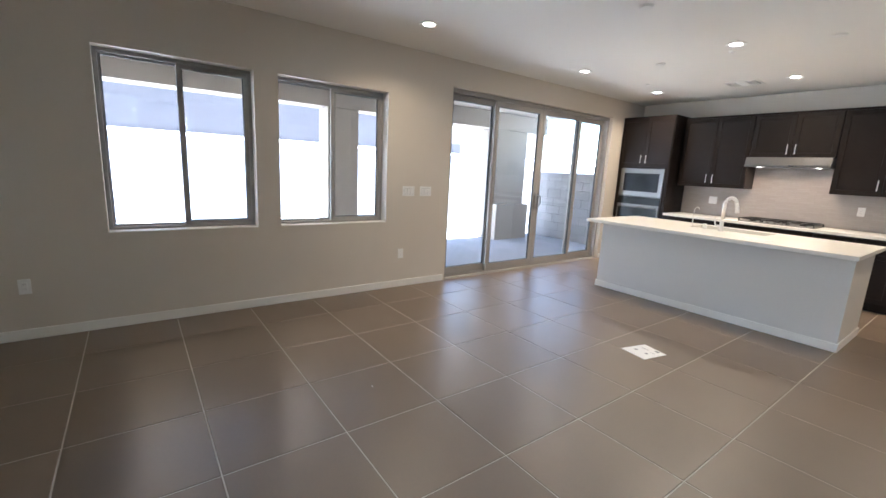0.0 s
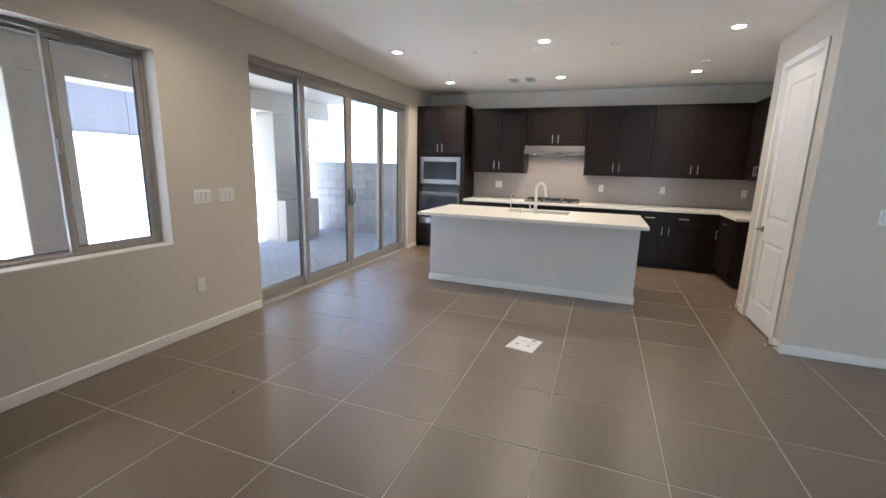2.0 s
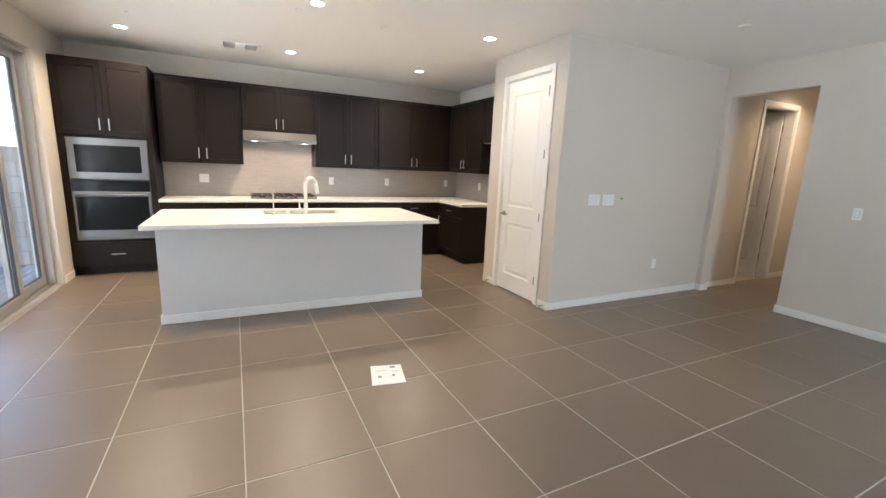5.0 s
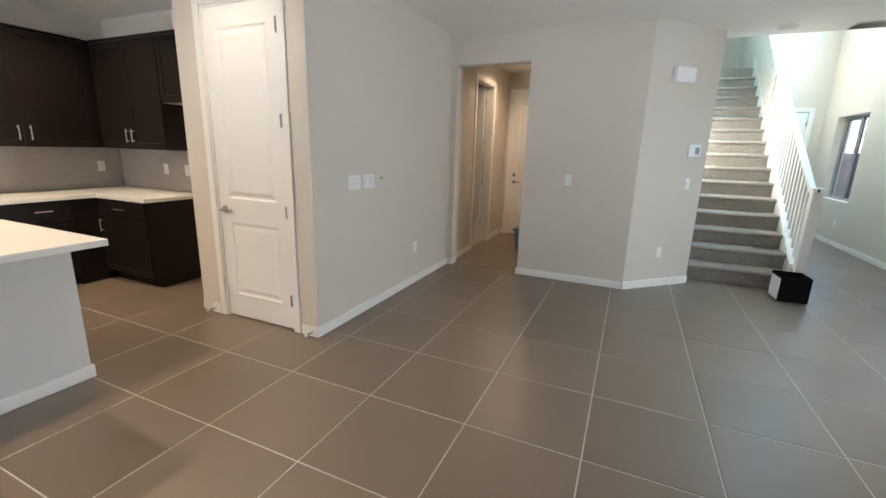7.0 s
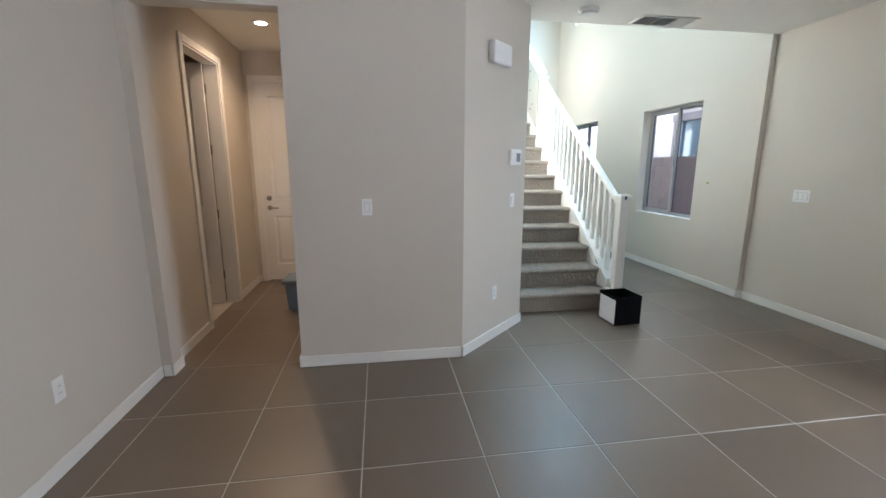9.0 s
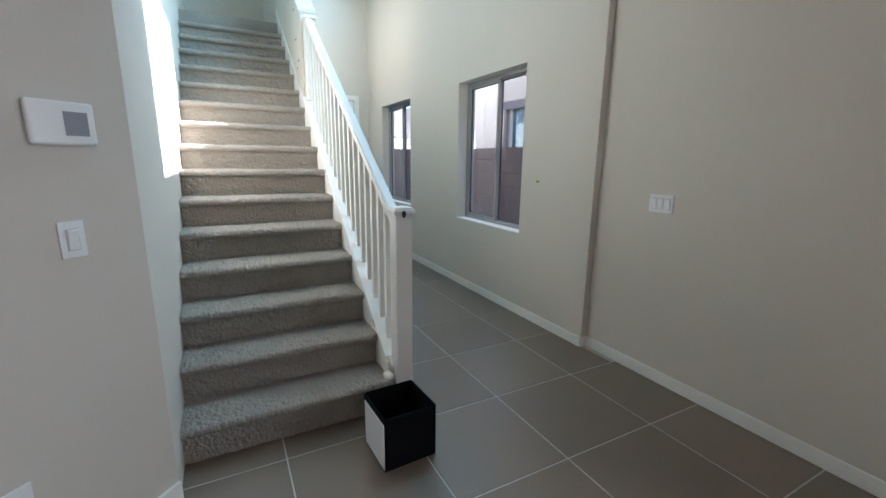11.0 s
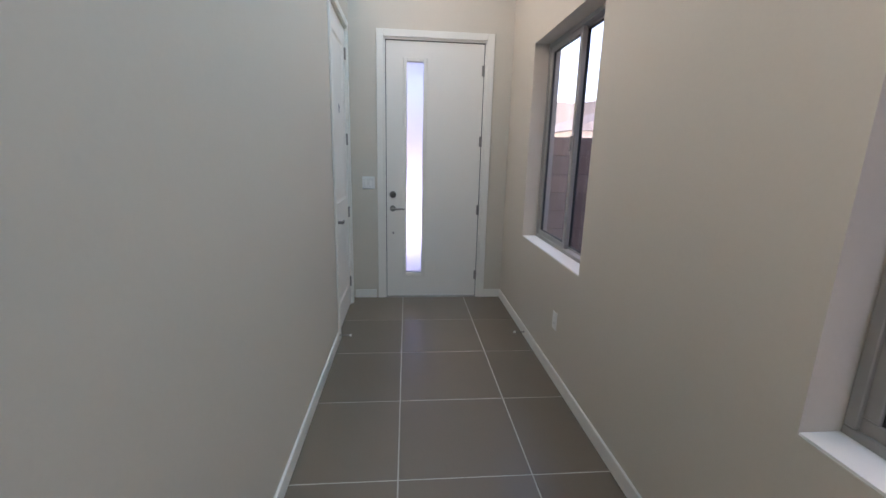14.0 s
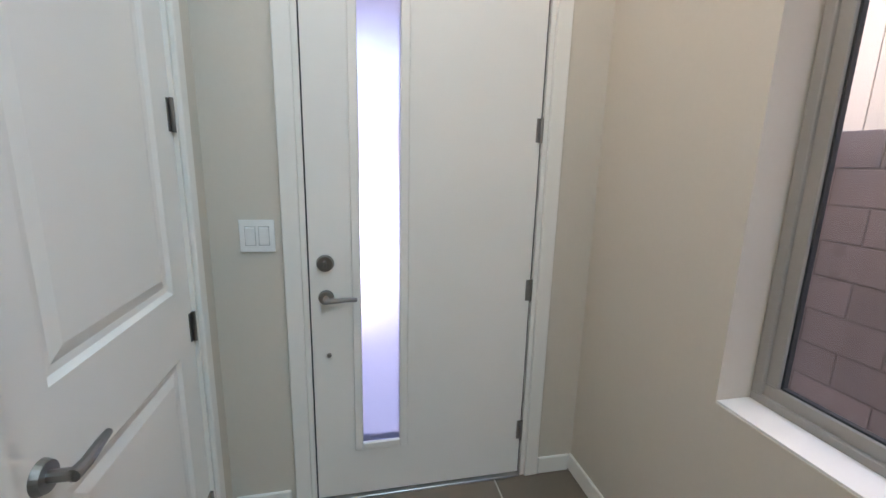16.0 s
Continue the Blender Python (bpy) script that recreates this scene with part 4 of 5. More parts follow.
def cooktop():
    e = thing("gas_cooktop", (2.395, 8.74, 0.92), "stainless gas cooktop with black iron grates", "cooktop")
    bm = bmesh.new()
    box(bm, -0.435, 0.435, -0.255, 0.255, 0.001, 0.014, bevel=0.004)
    part("tray", bm, STEEL, e)
    for x, y, r in ((-0.29, -0.12, 0.045), (-0.29, 0.12, 0.04), (0.0, 0.0, 0.06), (0.29, -0.12, 0.04), (0.29, 0.12, 0.045)):
        bm = bmesh.new()
        lathe(bm, [(r, 0.014), (r, 0.024), (r * 0.8, 0.027), (r * 0.8, 0.033), (r * 0.2, 0.034)], (x, y, 0))
        part("burner", bm, BLACK, e)
    for gx in (-0.29, 0.0, 0.29):
        bm = bmesh.new()
        w = 0.135
        for s in (-1, 1):
            box(bm, gx - w, gx + w, s * 0.235 - 0.006, s * 0.235 + 0.006, 0.040, 0.052, bevel=0.002)
            box(bm, gx + s * w - 0.006, gx + s * w + 0.006, -0.229, 0.229, 0.040, 0.052, bevel=0.002)
            for t in (-1, 1):
                box(bm, gx + s * w - 0.007, gx + s * w + 0.007, t * 0.235 - 0.007, t * 0.235 + 0.007, 0.014, 0.040)
        for y in (-0.12, 0.0, 0.12):
            box(bm, gx - w + 0.006, gx + w - 0.006, y - 0.005, y + 0.005, 0.041, 0.053, bevel=0.002)
        box(bm, gx - 0.005, gx + 0.005, -0.229, 0.229, 0.0415, 0.0535, bevel=0.002)
        part("grate", bm, BLACK, e, "black cast-iron grate")
    for k in range(5):
        bm = bmesh.new()
        lathe(bm, [(0.019, 0.014), (0.018, 0.034), (0.005, 0.036)], (-0.16 + k * 0.08, -0.225, 0))
        part("knob", bm, STEEL, e, "metal knob")


cooktop()


# ---- island ----
IX0, IX1, IY0, IY1 = 1.14, 3.595, 6.375, 7.22
e = thing("kitchen_island", ((IX0 + IX1) / 2, (IY0 + IY1) / 2, 0), "grey painted kitchen island with white baseboard", "kitchen island")
cx, cy = (IX0 + IX1) / 2, (IY0 + IY1) / 2
bm = bmesh.new()
box(bm, IX0 - cx, IX1 - cx, IY0 - cy, IY0 - cy + 0.11, 0.002, 0.879)
box(bm, IX0 - cx, IX0 - cx + 0.11, IY0 - cy + 0.11, IY1 - cy, 0.002, 0.879)
box(bm, IX1 - cx - 0.11, IX1 - cx, IY0 - cy + 0.11, IY1 - cy, 0.002, 0.879)
ISLAND = material("island_paint", (0.635, 0.612, 0.565), 0.7, grain=0.02, stain=0.03, stain_size=1.2, bump=0.12, bump_size=55)
part("body", bm, ISLAND, e)
bm = bmesh.new()
box(bm, IX0 - cx + 0.111, IX1 - cx - 0.111, IY0 - cy + 0.45, IY1 - cy - 0.02, 0.1, 0.878)
part("cabinet_body", bm, DARK_WOOD, e, "dark wooden cabinets on the kitchen side")
for k in range(4):
    w = (IX1 - IX0 - 0.22) / 4
    bm = bmesh.new()
    x0 = IX0 - cx + 0.111 + k * w
    box(bm, x0 + 0.002, x0 + w - 0.002, IY1 - cy - 0.0195, IY1 - cy - 0.001, 0.11, 0.87, bevel=0.002)
    part("door", bm, DARK_WOOD, e)
for sp in ((IX0 - cx - BT, IX1 - cx + BT, IY0 - cy - BT, IY0 - cy - 0.0006), (IX0 - cx - BT, IX0 - cx - 0.0006, IY0 - cy, IY1 - cy), (IX1 - cx + 0.0006, IX1 - cx + BT, IY0 - cy, IY1 - cy)):
    bm = bmesh.new()
    box(bm, *sp, 0.002, BH, bevel=0.004)
    part("baseboard", bm, TRIM, e, "white baseboard")

SX0, SX1, SY0, SY1 = 2.02, 2.80, 6.76, 7.14
bm = bmesh.new()
TX0, TX1, TY0, TY1 = 1.08, 3.65, 6.08, 7.28
vs = {}
outer, inner = [(TX0, TY0), (TX1, TY0), (TX1, TY1), (TX0, TY1)], [(SX0, SY0), (SX1, SY0), (SX1, SY1), (SX0, SY1)]
for z in (0.881, 0.92):
    vs[z] = ([bm.verts.new((*p, z)) for p in outer], [bm.verts.new((*p, z)) for p in inner])
for k in range(4):
    n = (k + 1) % 4
    for z in (0.881, 0.92):
        bm.faces.new((vs[z][0][k], vs[z][0][n], vs[z][1][n], vs[z][1][k]))
    bm.faces.new((vs[0.881][0][k], vs[0.881][0][n], vs[0.92][0][n], vs[0.92][0][k]))
    bm.faces.new((vs[0.881][1][k], vs[0.881][1][n], vs[0.92][1][n], vs[0.92][1][k]))
ob = tagged(part("island_worktop", bm, QUARTZ), "white quartz island worktop with a sink cut-out", "worktop")
md = ob.modifiers.new("edge", "BEVEL")
md.width, md.segments, md.limit_method = 0.004, 2, "ANGLE"

e = thing("sink", ((SX0 + SX1) / 2, (SY0 + SY1) / 2, 0.70), "undermount stainless steel double sink in the island", "sink")
for x0, x1 in ((-0.40, -0.01), (0.01, 0.40)):
    bm = bmesh.new()
    box(bm, x0, x1, -0.20, 0.20, 0.0, 0.176, bevel=0.03, segments=3)
    tops = [f for f in bm.faces if f.normal.z > 0.9 and f.calc_center_median().z > 0.17]
    bmesh.ops.delete(bm, geom=tops, context="FACES")
    lathe(bm, [(0.035, 0.001), (0.035, 0.004), (0.01, 0.003)], ((x0 + x1) / 2, 0, 0))
    part("bowl", bm, STEEL, e)

e = thing("kitchen_faucet", (2.41, 6.68, 0.92), "brushed nickel gooseneck kitchen faucet on the island", "faucet", turn=12)
bm = bmesh.new()
lathe(bm, [(0.028, 0.0005), (0.028, 0.008), (0.023, 0.02), (0.020, 0.10), (0.0165, 0.14)], sides=20)
part("base", bm, CHROME, e, smooth=True)
bm = bmesh.new()
pts = [(0, 0, 0.13), (0, 0, 0.30)] + [(0.054 - 0.054 * math.cos(a), 0, 0.30 + 0.075 * math.sin(a)) for a in [math.pi * k / 12 for k in range(1, 12)]]
tube(bm, pts, 0.0185, 14)
part("spout", bm, CHROME, e, smooth=True)
bm = bmesh.new()
tube(bm, [(0.106, 0, 0.325), (0.112, 0, 0.29), (0.122, 0, 0.235), (0.126, 0, 0.215)], 0.016, 14, [0.0190, 0.020, 0.022, 0.020])
part("spray_head", bm, CHROME, e, smooth=True)
bm = bmesh.new()
tube(bm, [(-0.02, 0, 0.055), (-0.055, 0, 0.058), (-0.065, 0, 0.075), (-0.07, 0, 0.15)], 0.008, 10, [0.010, 0.010, 0.008, 0.006])
part("handle", bm, CHROME, e, smooth=True)
e = thing("filter_tap", (2.10, 6.69, 0.92), "slim brushed nickel filtered water tap", "tap")
bm = bmesh.new()
lathe(bm, [(0.018, 0.0005), (0.018, 0.006), (0.009, 0.012), (0.007, 0.03)], sides=14)
tube(bm, [(0, 0, 0.02), (0, 0, 0.21), (0.01, 0.015, 0.235), (0.02, 0.04, 0.238), (0.03, 0.06, 0.215)], 0.0055, 10)
part("spout", bm, CHROME, e, smooth=True)
e = thing("air_gap", (2.235, 6.70, 0.92), "small white cylindrical air gap cap on the worktop", "air gap")
bm = bmesh.new()
lathe(bm, [(0.021, 0.0005), (0.021, 0.052), (0.017, 0.060), (0.004, 0.061)], sides=18)
part("cap", bm, PLATE, e, smooth=True)


def sheet(name, corners, z, label, marks=(), thick=0.0015):
    bm = bmesh.new()
    c = sum((Vector((*p, 0)) for p in corners), Vector()) / len(corners)
    prism(bm, [(p[0] - c.x, p[1] - c.y) for p in corners], "z", 0.0004, thick)
    ob = part(name, bm, PAPER)
    ob.location = (c.x, c.y, z)
    tagged(ob, label, "paper")
    u, v = Vector((*corners[1], 0)) - Vector((*corners[0], 0)), Vector((*corners[3], 0)) - Vector((*corners[0], 0))
    for a, b, w, h in marks:
        bm = bmesh.new()
        o = Vector((*corners[0], 0)) - c
        q = [o + u * s + v * t for s, t in ((a, b), (a + w, b), (a + w, b + h), (a, b + h))]
        prism(bm, [(p.x, p.y) for p in q], "z", thick + 0.0002, thick + 0.0006)
        part("print", bm, INK, ob, "grey print mark")
    return ob


sheet("notice_sheet", [(2.525, 4.690), (2.752, 4.650), (2.805, 4.905), (2.590, 4.955)], 0.0, "white printed notice sheet lying on the tile floor",
      [(0.20, 0.33, 0.10, 0.10), (0.62, 0.36, 0.10, 0.09), (0.60, 0.80, 0.16, 0.10), (0.62, 0.60, 0.22, 0.02), (0.16, 0.68, 0.32, 0.02)], 0.006)
sheet("folded_paper", [(2.70, 6.37), (2.89, 6.20), (3.02, 6.30), (2.84, 6.47)], 0.92, "white folded paper lying on the island worktop", thick=0.003)
sheet("folded_paper", [(5.02, 7.70), (5.28, 7.69), (5.29, 7.90), (5.04, 7.92)], 0.92, "white folded paper lying on the worktop", thick=0.004)


# ---- stairs ----
def staircase():
    e = tagged(new("staircase"), "straight flight of stairs covered with beige carpet", "stairs", "", "structure")
    y0, y1 = 1.6185, 2.6685
    n = 230
    for i in range(STEPS - 1):
        x, zb = X1 + RUN * i, RISE * i
        zt = zb + RISE
        outline = [(x + 0.0, zb + 0.002 + (zt - 0.052 - zb) * k / 24) for k in range(25)]
        outline += [(x - 0.004 - 0.03 * math.sin(a) ** 0.8, zt - 0.048 + 0.024 - 0.024 * math.cos(a)) for a in [math.pi / 2 * k / 4 for k in range(1, 5)]]
        outline += [(x - 0.034 + 0.024 * (1 - math.cos(a)), zt - 0.024 + 0.024 * math.sin(a)) for a in [math.pi / 2 * k / 4 for k in range(1, 5)]]
        outline += [(x - 0.010 + (RUN + 0.012) * k / 40, zt) for k in range(1, 41)]
        m = len(outline)
        verts, faces = [], []
        fine = n if i < 7 else 90
        for j in range(fine + 1):
            y = y0 + (y1 - y0) * j / fine
            for k, (px, pz) in enumerate(outline):
                q = Vector((px * 75, y * 75, pz * 75))
                d = 0.005 * noise.noise(q * 0.4) + 0.010 * noise.noise(q) + 0.007 * noise.noise(q * 1.9)
                nx, nz = (-1.0, 0.15) if k < 25 else (-0.7, 0.7) if k < 33 else (0.0, 1.0)
                edge = 0.0 if j in (0, fine) else 1.0
                verts.append((px + d * nx * edge, y, pz + d * nz * edge))
        for j in range(fine):
            for k in range(m - 1):
                a = j * m + k
                faces.append((a, a + m, a + m + 1, a + 1))
        # closing the block below
        s = len(verts)
        for y in (y0, y1):
            verts += [(x, y, zb + 0.002), (x + RUN + 0.002, y, zb + 0.002), (x + RUN + 0.002, y, zt)]
        faces += [(s, s + 3, s + 4, s + 1), (s + 1, s + 4, s + 5, s + 2)]
        faces += [tuple(range(0, m)) + (s + 1,), tuple(fine * m + k for k in range(m)) + (s + 4,)]
        me = bpy.data.meshes.new("step")
        me.from_pydata(verts, [], faces)
        me.materials.append(CARPET)
        me.polygons.foreach_set("use_smooth", [True] * len(me.polygons))
        ob = new("step", me)
        ob.parent = e
    bm = bmesh.new()
    box(bm, X1 + RUN * (STEPS - 1), X1 + RUN * (STEPS - 1) + 0.02, y0, y1, RISE * (STEPS - 1) - 0.1, RISE * STEPS - 0.301)
    part("riser", bm, CARPET, e)


staircase()


def strip(x0, x1, dz0, dz1, y0, y1, at):
    """A board that follows the slope of the stairs."""
    bm = bmesh.new()
    prism(bm, [(x0, at(x0) + dz0), (x1, at(x1) + dz0), (x1, at(x1) + dz1), (x0, at(x0) + dz1)], "y", y0, y1)
    return bm


bm = strip(8.155, 10.40, 0.001, 0.022, 1.470, 1.634, cap_z)
structure("trim_knee_cap", bm, TRIM, "white painted sloping cap on the knee wall", "trim")
bm = strip(8.14, 12.0, -0.30, -0.0, 1.6172, 1.630, cap_z)
structure("trim_stair_skirt", bm, TRIM, "white painted skirt board beside the stair treads", "trim")
bm = strip(10.43, 12.25, 0.771, 0.795, 1.474, 1.630, cap_z)
structure("trim_guard_cap", bm, TRIM, "white painted cap on the stair guard wall", "trim")


def newel(x, y, z0, z1, label):
    e = thing("newel_post", (x, y, z0), label, "newel post", "newel posts")
    h = z1 - z0
    part("shaft", B(-0.047, 0.047, -0.047, 0.047, 0.0005, h - 0.038, bevel=0.004), TRIM, e)
    bm = bmesh.new()
    box(bm, -0.061, 0.061, -0.061, 0.061, h - 0.038, h - 0.016, bevel=0.005, segments=2)
    r = bmesh.ops.create_cone(bm, segments=4, radius1=0.081, radius2=0.066, depth=0.014, cap_ends=True, matrix=Matrix.Translation((0, 0, h - 0.010)) @ Matrix.Rotation(radians(45), 4, "Z"))
    part("cap", bm, TRIM, e, "chamfered white cap")
    return e


newel(8.090, 1.554, 0.0, 1.187, "white painted square newel post at the foot of the stairs")
newel(10.36, 1.552, cap_z(10.36) + 0.02, 2.735, "white painted square newel post at the guard wall")
bm = bmesh.new()
box(bm, 8.075, 8.145, 1.6065, 1.655, 0.0005, 0.215, bevel=0.012, segments=2)
structure("trim_stair_plinth", bm, TRIM, "white painted block at the foot of the skirt board", "trim")


def rail_z(x):
    return 1.105 + (x - 8.15) * (2.665 - 1.105) / (10.31 - 8.15)


e = thing("banister", (8.145, 1.562, 0), "white painted wooden banister with square balusters", "banister")
o = Vector((8.145, 1.562, 0))
bm = bmesh.new()
prism(bm, [(0.0, rail_z(8.145) - 0.03), (10.312 - o.x, rail_z(10.312) - 0.03), (10.312 - o.x, rail_z(10.312) + 0.035), (0.0, rail_z(8.145) + 0.035)], "y", -0.030, 0.030)
bmesh.ops.bevel(bm, geom=[ed for ed in bm.edges], offset=0.008, segments=2, affect="EDGES")
part("handrail", bm, TRIM, e)
for k in range(17):
    x = 8.258 + k * 0.1198
    bm = bmesh.new()
    w = 0.017
    prism(bm, [(x - w - o.x, cap_z(x - w) + 0.0215), (x + w - o.x, cap_z(x + w) + 0.0215), (x + w - o.x, rail_z(x + w) - 0.029), (x - w - o.x, rail_z(x - w) - 0.029)], "y", 0.010 - w, 0.010 + w)
    part("baluster", bm, TRIM, e)

bm = bmesh.new()
outer = [bm.verts.new((0.0, 0.013 * math.cos(a) * (1 + 0.12 * math.sin(3 * a)), z)) for a, z in ((math.tau * k / 14, 0.019 * math.sin(math.tau * k / 14) - 0.012) for k in range(14))]
middle = bm.verts.new((0.001, 0, -0.008))
for k in range(14):
    bm.faces.new((outer[k], outer[(k + 1) % 14], middle))
ob = new("tape", finish(bm, "tape", BLUE_TAPE))
ob.matrix_world = pose(8.090 - 0.0625, 1.561, 1.163)
tagged(ob, "torn dark blue tape on the newel cap", "tape")
for x, dz in ((10.75, 0.62), (10.98, 0.70), (10.72, 0.36), (10.62, 0.22), (10.70, 0.10)):
    tape(pose(x, 1.6175, cap_z(x) + dz, 0, 0, 180), 0.05, 0.016, BLUE_TAPE, "dark blue tape on the guard wall")
for x in (8.37, 9.55):
    tape(pose(x, 1.6305, cap_z(x) - 0.012, 0, 37 if x < 9 else 30, 180), 0.06, 0.014, BLUE_TAPE, "blue tape on the stair skirt board")

# black cube by the stairs
e = thing("storage_cube", (7.745, 1.71, 0), "black fabric storage cube with one white side, on the floor", "storage box", turn=3)
bm = bmesh.new()
w, h = 0.135, 0.275
for sp in ((-w, w, -w, -w + 0.008), (-w, w, w - 0.008, w), (-w, -w + 0.008, -w + 0.008, w - 0.008), (w - 0.008, w, -w + 0.008, w - 0.008)):
    box(bm, *sp, 0.001, h, bevel=0.003)
box(bm, -w + 0.008, w - 0.008, -w + 0.008, w - 0.008, 0.001, 0.010)
part("body", bm, BLACK_CARD, e)
bm = bmesh.new()
box(bm, -w + 0.004, w - 0.02, w + 0.0004, w + 0.003, 0.012, h - 0.03)
part("side_panel", bm, PAPER, e, "white printed side")

# blue tub in the passage
e = thing("plastic_tub", (8.58, 4.73, 0), "blue-grey plastic storage tub with a lid in the passage", "storage tub")
bm = bmesh.new()
loops = []
for z, a, b in ((0.002, 0.14, 0.17), (0.30, 0.165, 0.195)):
    loops.append([bm.verts.new((sx * a, sy * b, z)) for sx, sy in ((-1, -1), (1, -1), (1, 1), (-1, 1))])
for k in range(4):
    bm.faces.new((loops[0][k], loops[0][(k + 1) % 4], loops[1][(k + 1) % 4], loops[1][k]))
bm.faces.new(loops[0][::-1])
bm.faces.new(loops[1])
bmesh.ops.bevel(bm, geom=list(bm.edges), offset=0.02, segments=2, affect="EDGES")
part("tub", bm, BLUE_TUB, e)
bm = bmesh.new()
box(bm, -0.185, 0.185, -0.215, 0.215, 0.300, 0.335, bevel=0.012, segments=2)
part("lid", bm, BLUE_TUB, e)


# ---- outside ----
def joined_blocks(name, mat, cells, label, category, chamfer=0.004):
    """Many small blocks in one mesh: (x0, x1, y0, y1, z0, z1)."""
    verts, faces = [], []
    for x0, x1, y0, y1, z0, z1 in cells:
        s = len(verts)
        c = chamfer
        verts += [(x0, y0, z0), (x1, y0, z0), (x1, y1, z0), (x0, y1, z0), (x0, y0, z1 - c), (x1, y0, z1 - c), (x1, y1, z1 - c), (x0, y1, z1 - c),
                  (x0 + c, y0 + c, z1), (x1 - c, y0 + c, z1), (x1 - c, y1 - c, z1), (x0 + c, y1 - c, z1)]
        for k in range(4):
            n = (k + 1) % 4
            faces += [(s + k, s + n, s + 4 + n, s + 4 + k), (s + 4 + k, s + 4 + n, s + 8 + n, s + 8 + k)]
        faces.append((s + 8, s + 9, s + 10, s + 11))
    me = bpy.data.meshes.new(name)
    me.from_pydata(verts, [], faces)
    me.materials.append(mat)
    return tagged(new(name, me), label, category, "", "stuff")


GZ = -0.10
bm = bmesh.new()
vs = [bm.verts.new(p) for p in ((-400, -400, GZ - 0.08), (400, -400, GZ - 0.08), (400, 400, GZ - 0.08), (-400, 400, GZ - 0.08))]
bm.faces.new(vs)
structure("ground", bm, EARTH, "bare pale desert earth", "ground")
cells = []
for i in range(28):
    for j in range(66):
        x, y = -0.235 - 0.1 * (i + 1), 3.0 + 0.2 * j + (0.1 if i % 2 else 0.0)
        if y < 9.55:
            cells.append((x + 0.002, x + 0.098, y + 0.002, min(y + 0.198, 9.69), GZ - 0.06, GZ + 0.012 + 0.002 * random.random()))
joined_blocks("patio_pavers", PAVER, cells, "grey concrete pavers of the covered patio", "pavers")
structure("patio_base", B(-3.1, -0.225, -3.0, 9.695, GZ - 0.075, GZ - 0.004), MORTAR, "sand bed under the patio pavers", "ground")

# patio roof, beam and columns
structure("patio_ceiling", B(-3.15, -0.221, -1.5, 9.69, 2.74, 2.95), STUCCO, "beige stucco patio ceiling", "ceiling")
structure("patio_beam", B(-3.20, -2.76, -1.5, 9.69, 2.385, 2.739), STUCCO, "beige stucco patio beam", "beam")


def column(y0, y1, label, ledge=False):
    e = thing("patio_column", (-2.98, (y0 + y1) / 2, GZ - 0.07), label, "column", "patio columns")
    h = (y1 - y0) / 2
    part("shaft", B(-0.22, 0.22, -h, h, 0.0, 2.454 - GZ + 0.0, bevel=0.012, segments=2), STUCCO, e)
    if ledge:
        part("ledge", B(0.2205, 0.42, -h, h + 0.55, 0.0, 0.89, bevel=0.012, segments=2), STUCCO, e, "stucco ledge")


column(4.10, 4.66, "square beige stucco patio column")
column(7.95, 8.42, "square beige stucco patio column with a ledge", True)
structure("patio_end_wall", B(-2.95, -2.78, 8.425, 9.0, GZ - 0.07, 2.38), STUCCO, "beige stucco return wall of the patio", "wall")
for y in (1.2, 3.0, 6.2, 8.1):
    downlight(-1.55, y, 2.739, 1.0)


def block_run(name, axis, p0, p1, a0, a1, z0, courses, label, w=0.40, h=0.20, mat=BLOCK, joint=MORTAR):
    """A running-bond block wall; every block is a piece of its own."""
    top = z0 + courses * h
    bm = bmesh.new()
    sp = (p0 + 0.006, p1 - 0.006, a0, a1) if axis == "x" else (a0, a1, p0 + 0.006, p1 - 0.006)
    box(bm, *sp, z0 - 0.3, top - 0.006)
    core = structure(name, bm, joint, label, "wall")
    cells = []
    for r in range(courses):
        a = a0 - (w / 2 if r % 2 else 0)
        while a < a1 - 0.01:
            b0, b1 = max(a, a0) + 0.004, min(a + w, a1) - 0.004
            a += w
            if b1 - b0 < 0.03:
                continue
            zz = (z0 + r * h + 0.004, z0 + (r + 1) * h - 0.004)
            cells.append((p0, p1, b0, b1, *zz) if axis == "x" else (b0, b1, p0, p1, *zz))
    for c in cells:
        key = mat.name + "_%d_%d_%d" % tuple(round(1000 * (c[2 * k + 1] - c[2 * k])) for k in range(3))
        me = bpy.data.meshes.get(key)
        if not me:
            dx, dy, dz = ((c[2 * k + 1] - c[2 * k]) / 2 for k in range(3))
            me = finish(B(-dx, dx, -dy, dy, -dz, dz, bevel=0.004), key, mat)
        ob = new("block", me)
        ob.location = ((c[0] + c[1]) / 2 + random.uniform(-0.0015, 0.0015), (c[2] + c[3]) / 2, (c[4] + c[5]) / 2)
        ob.parent = core
    return core


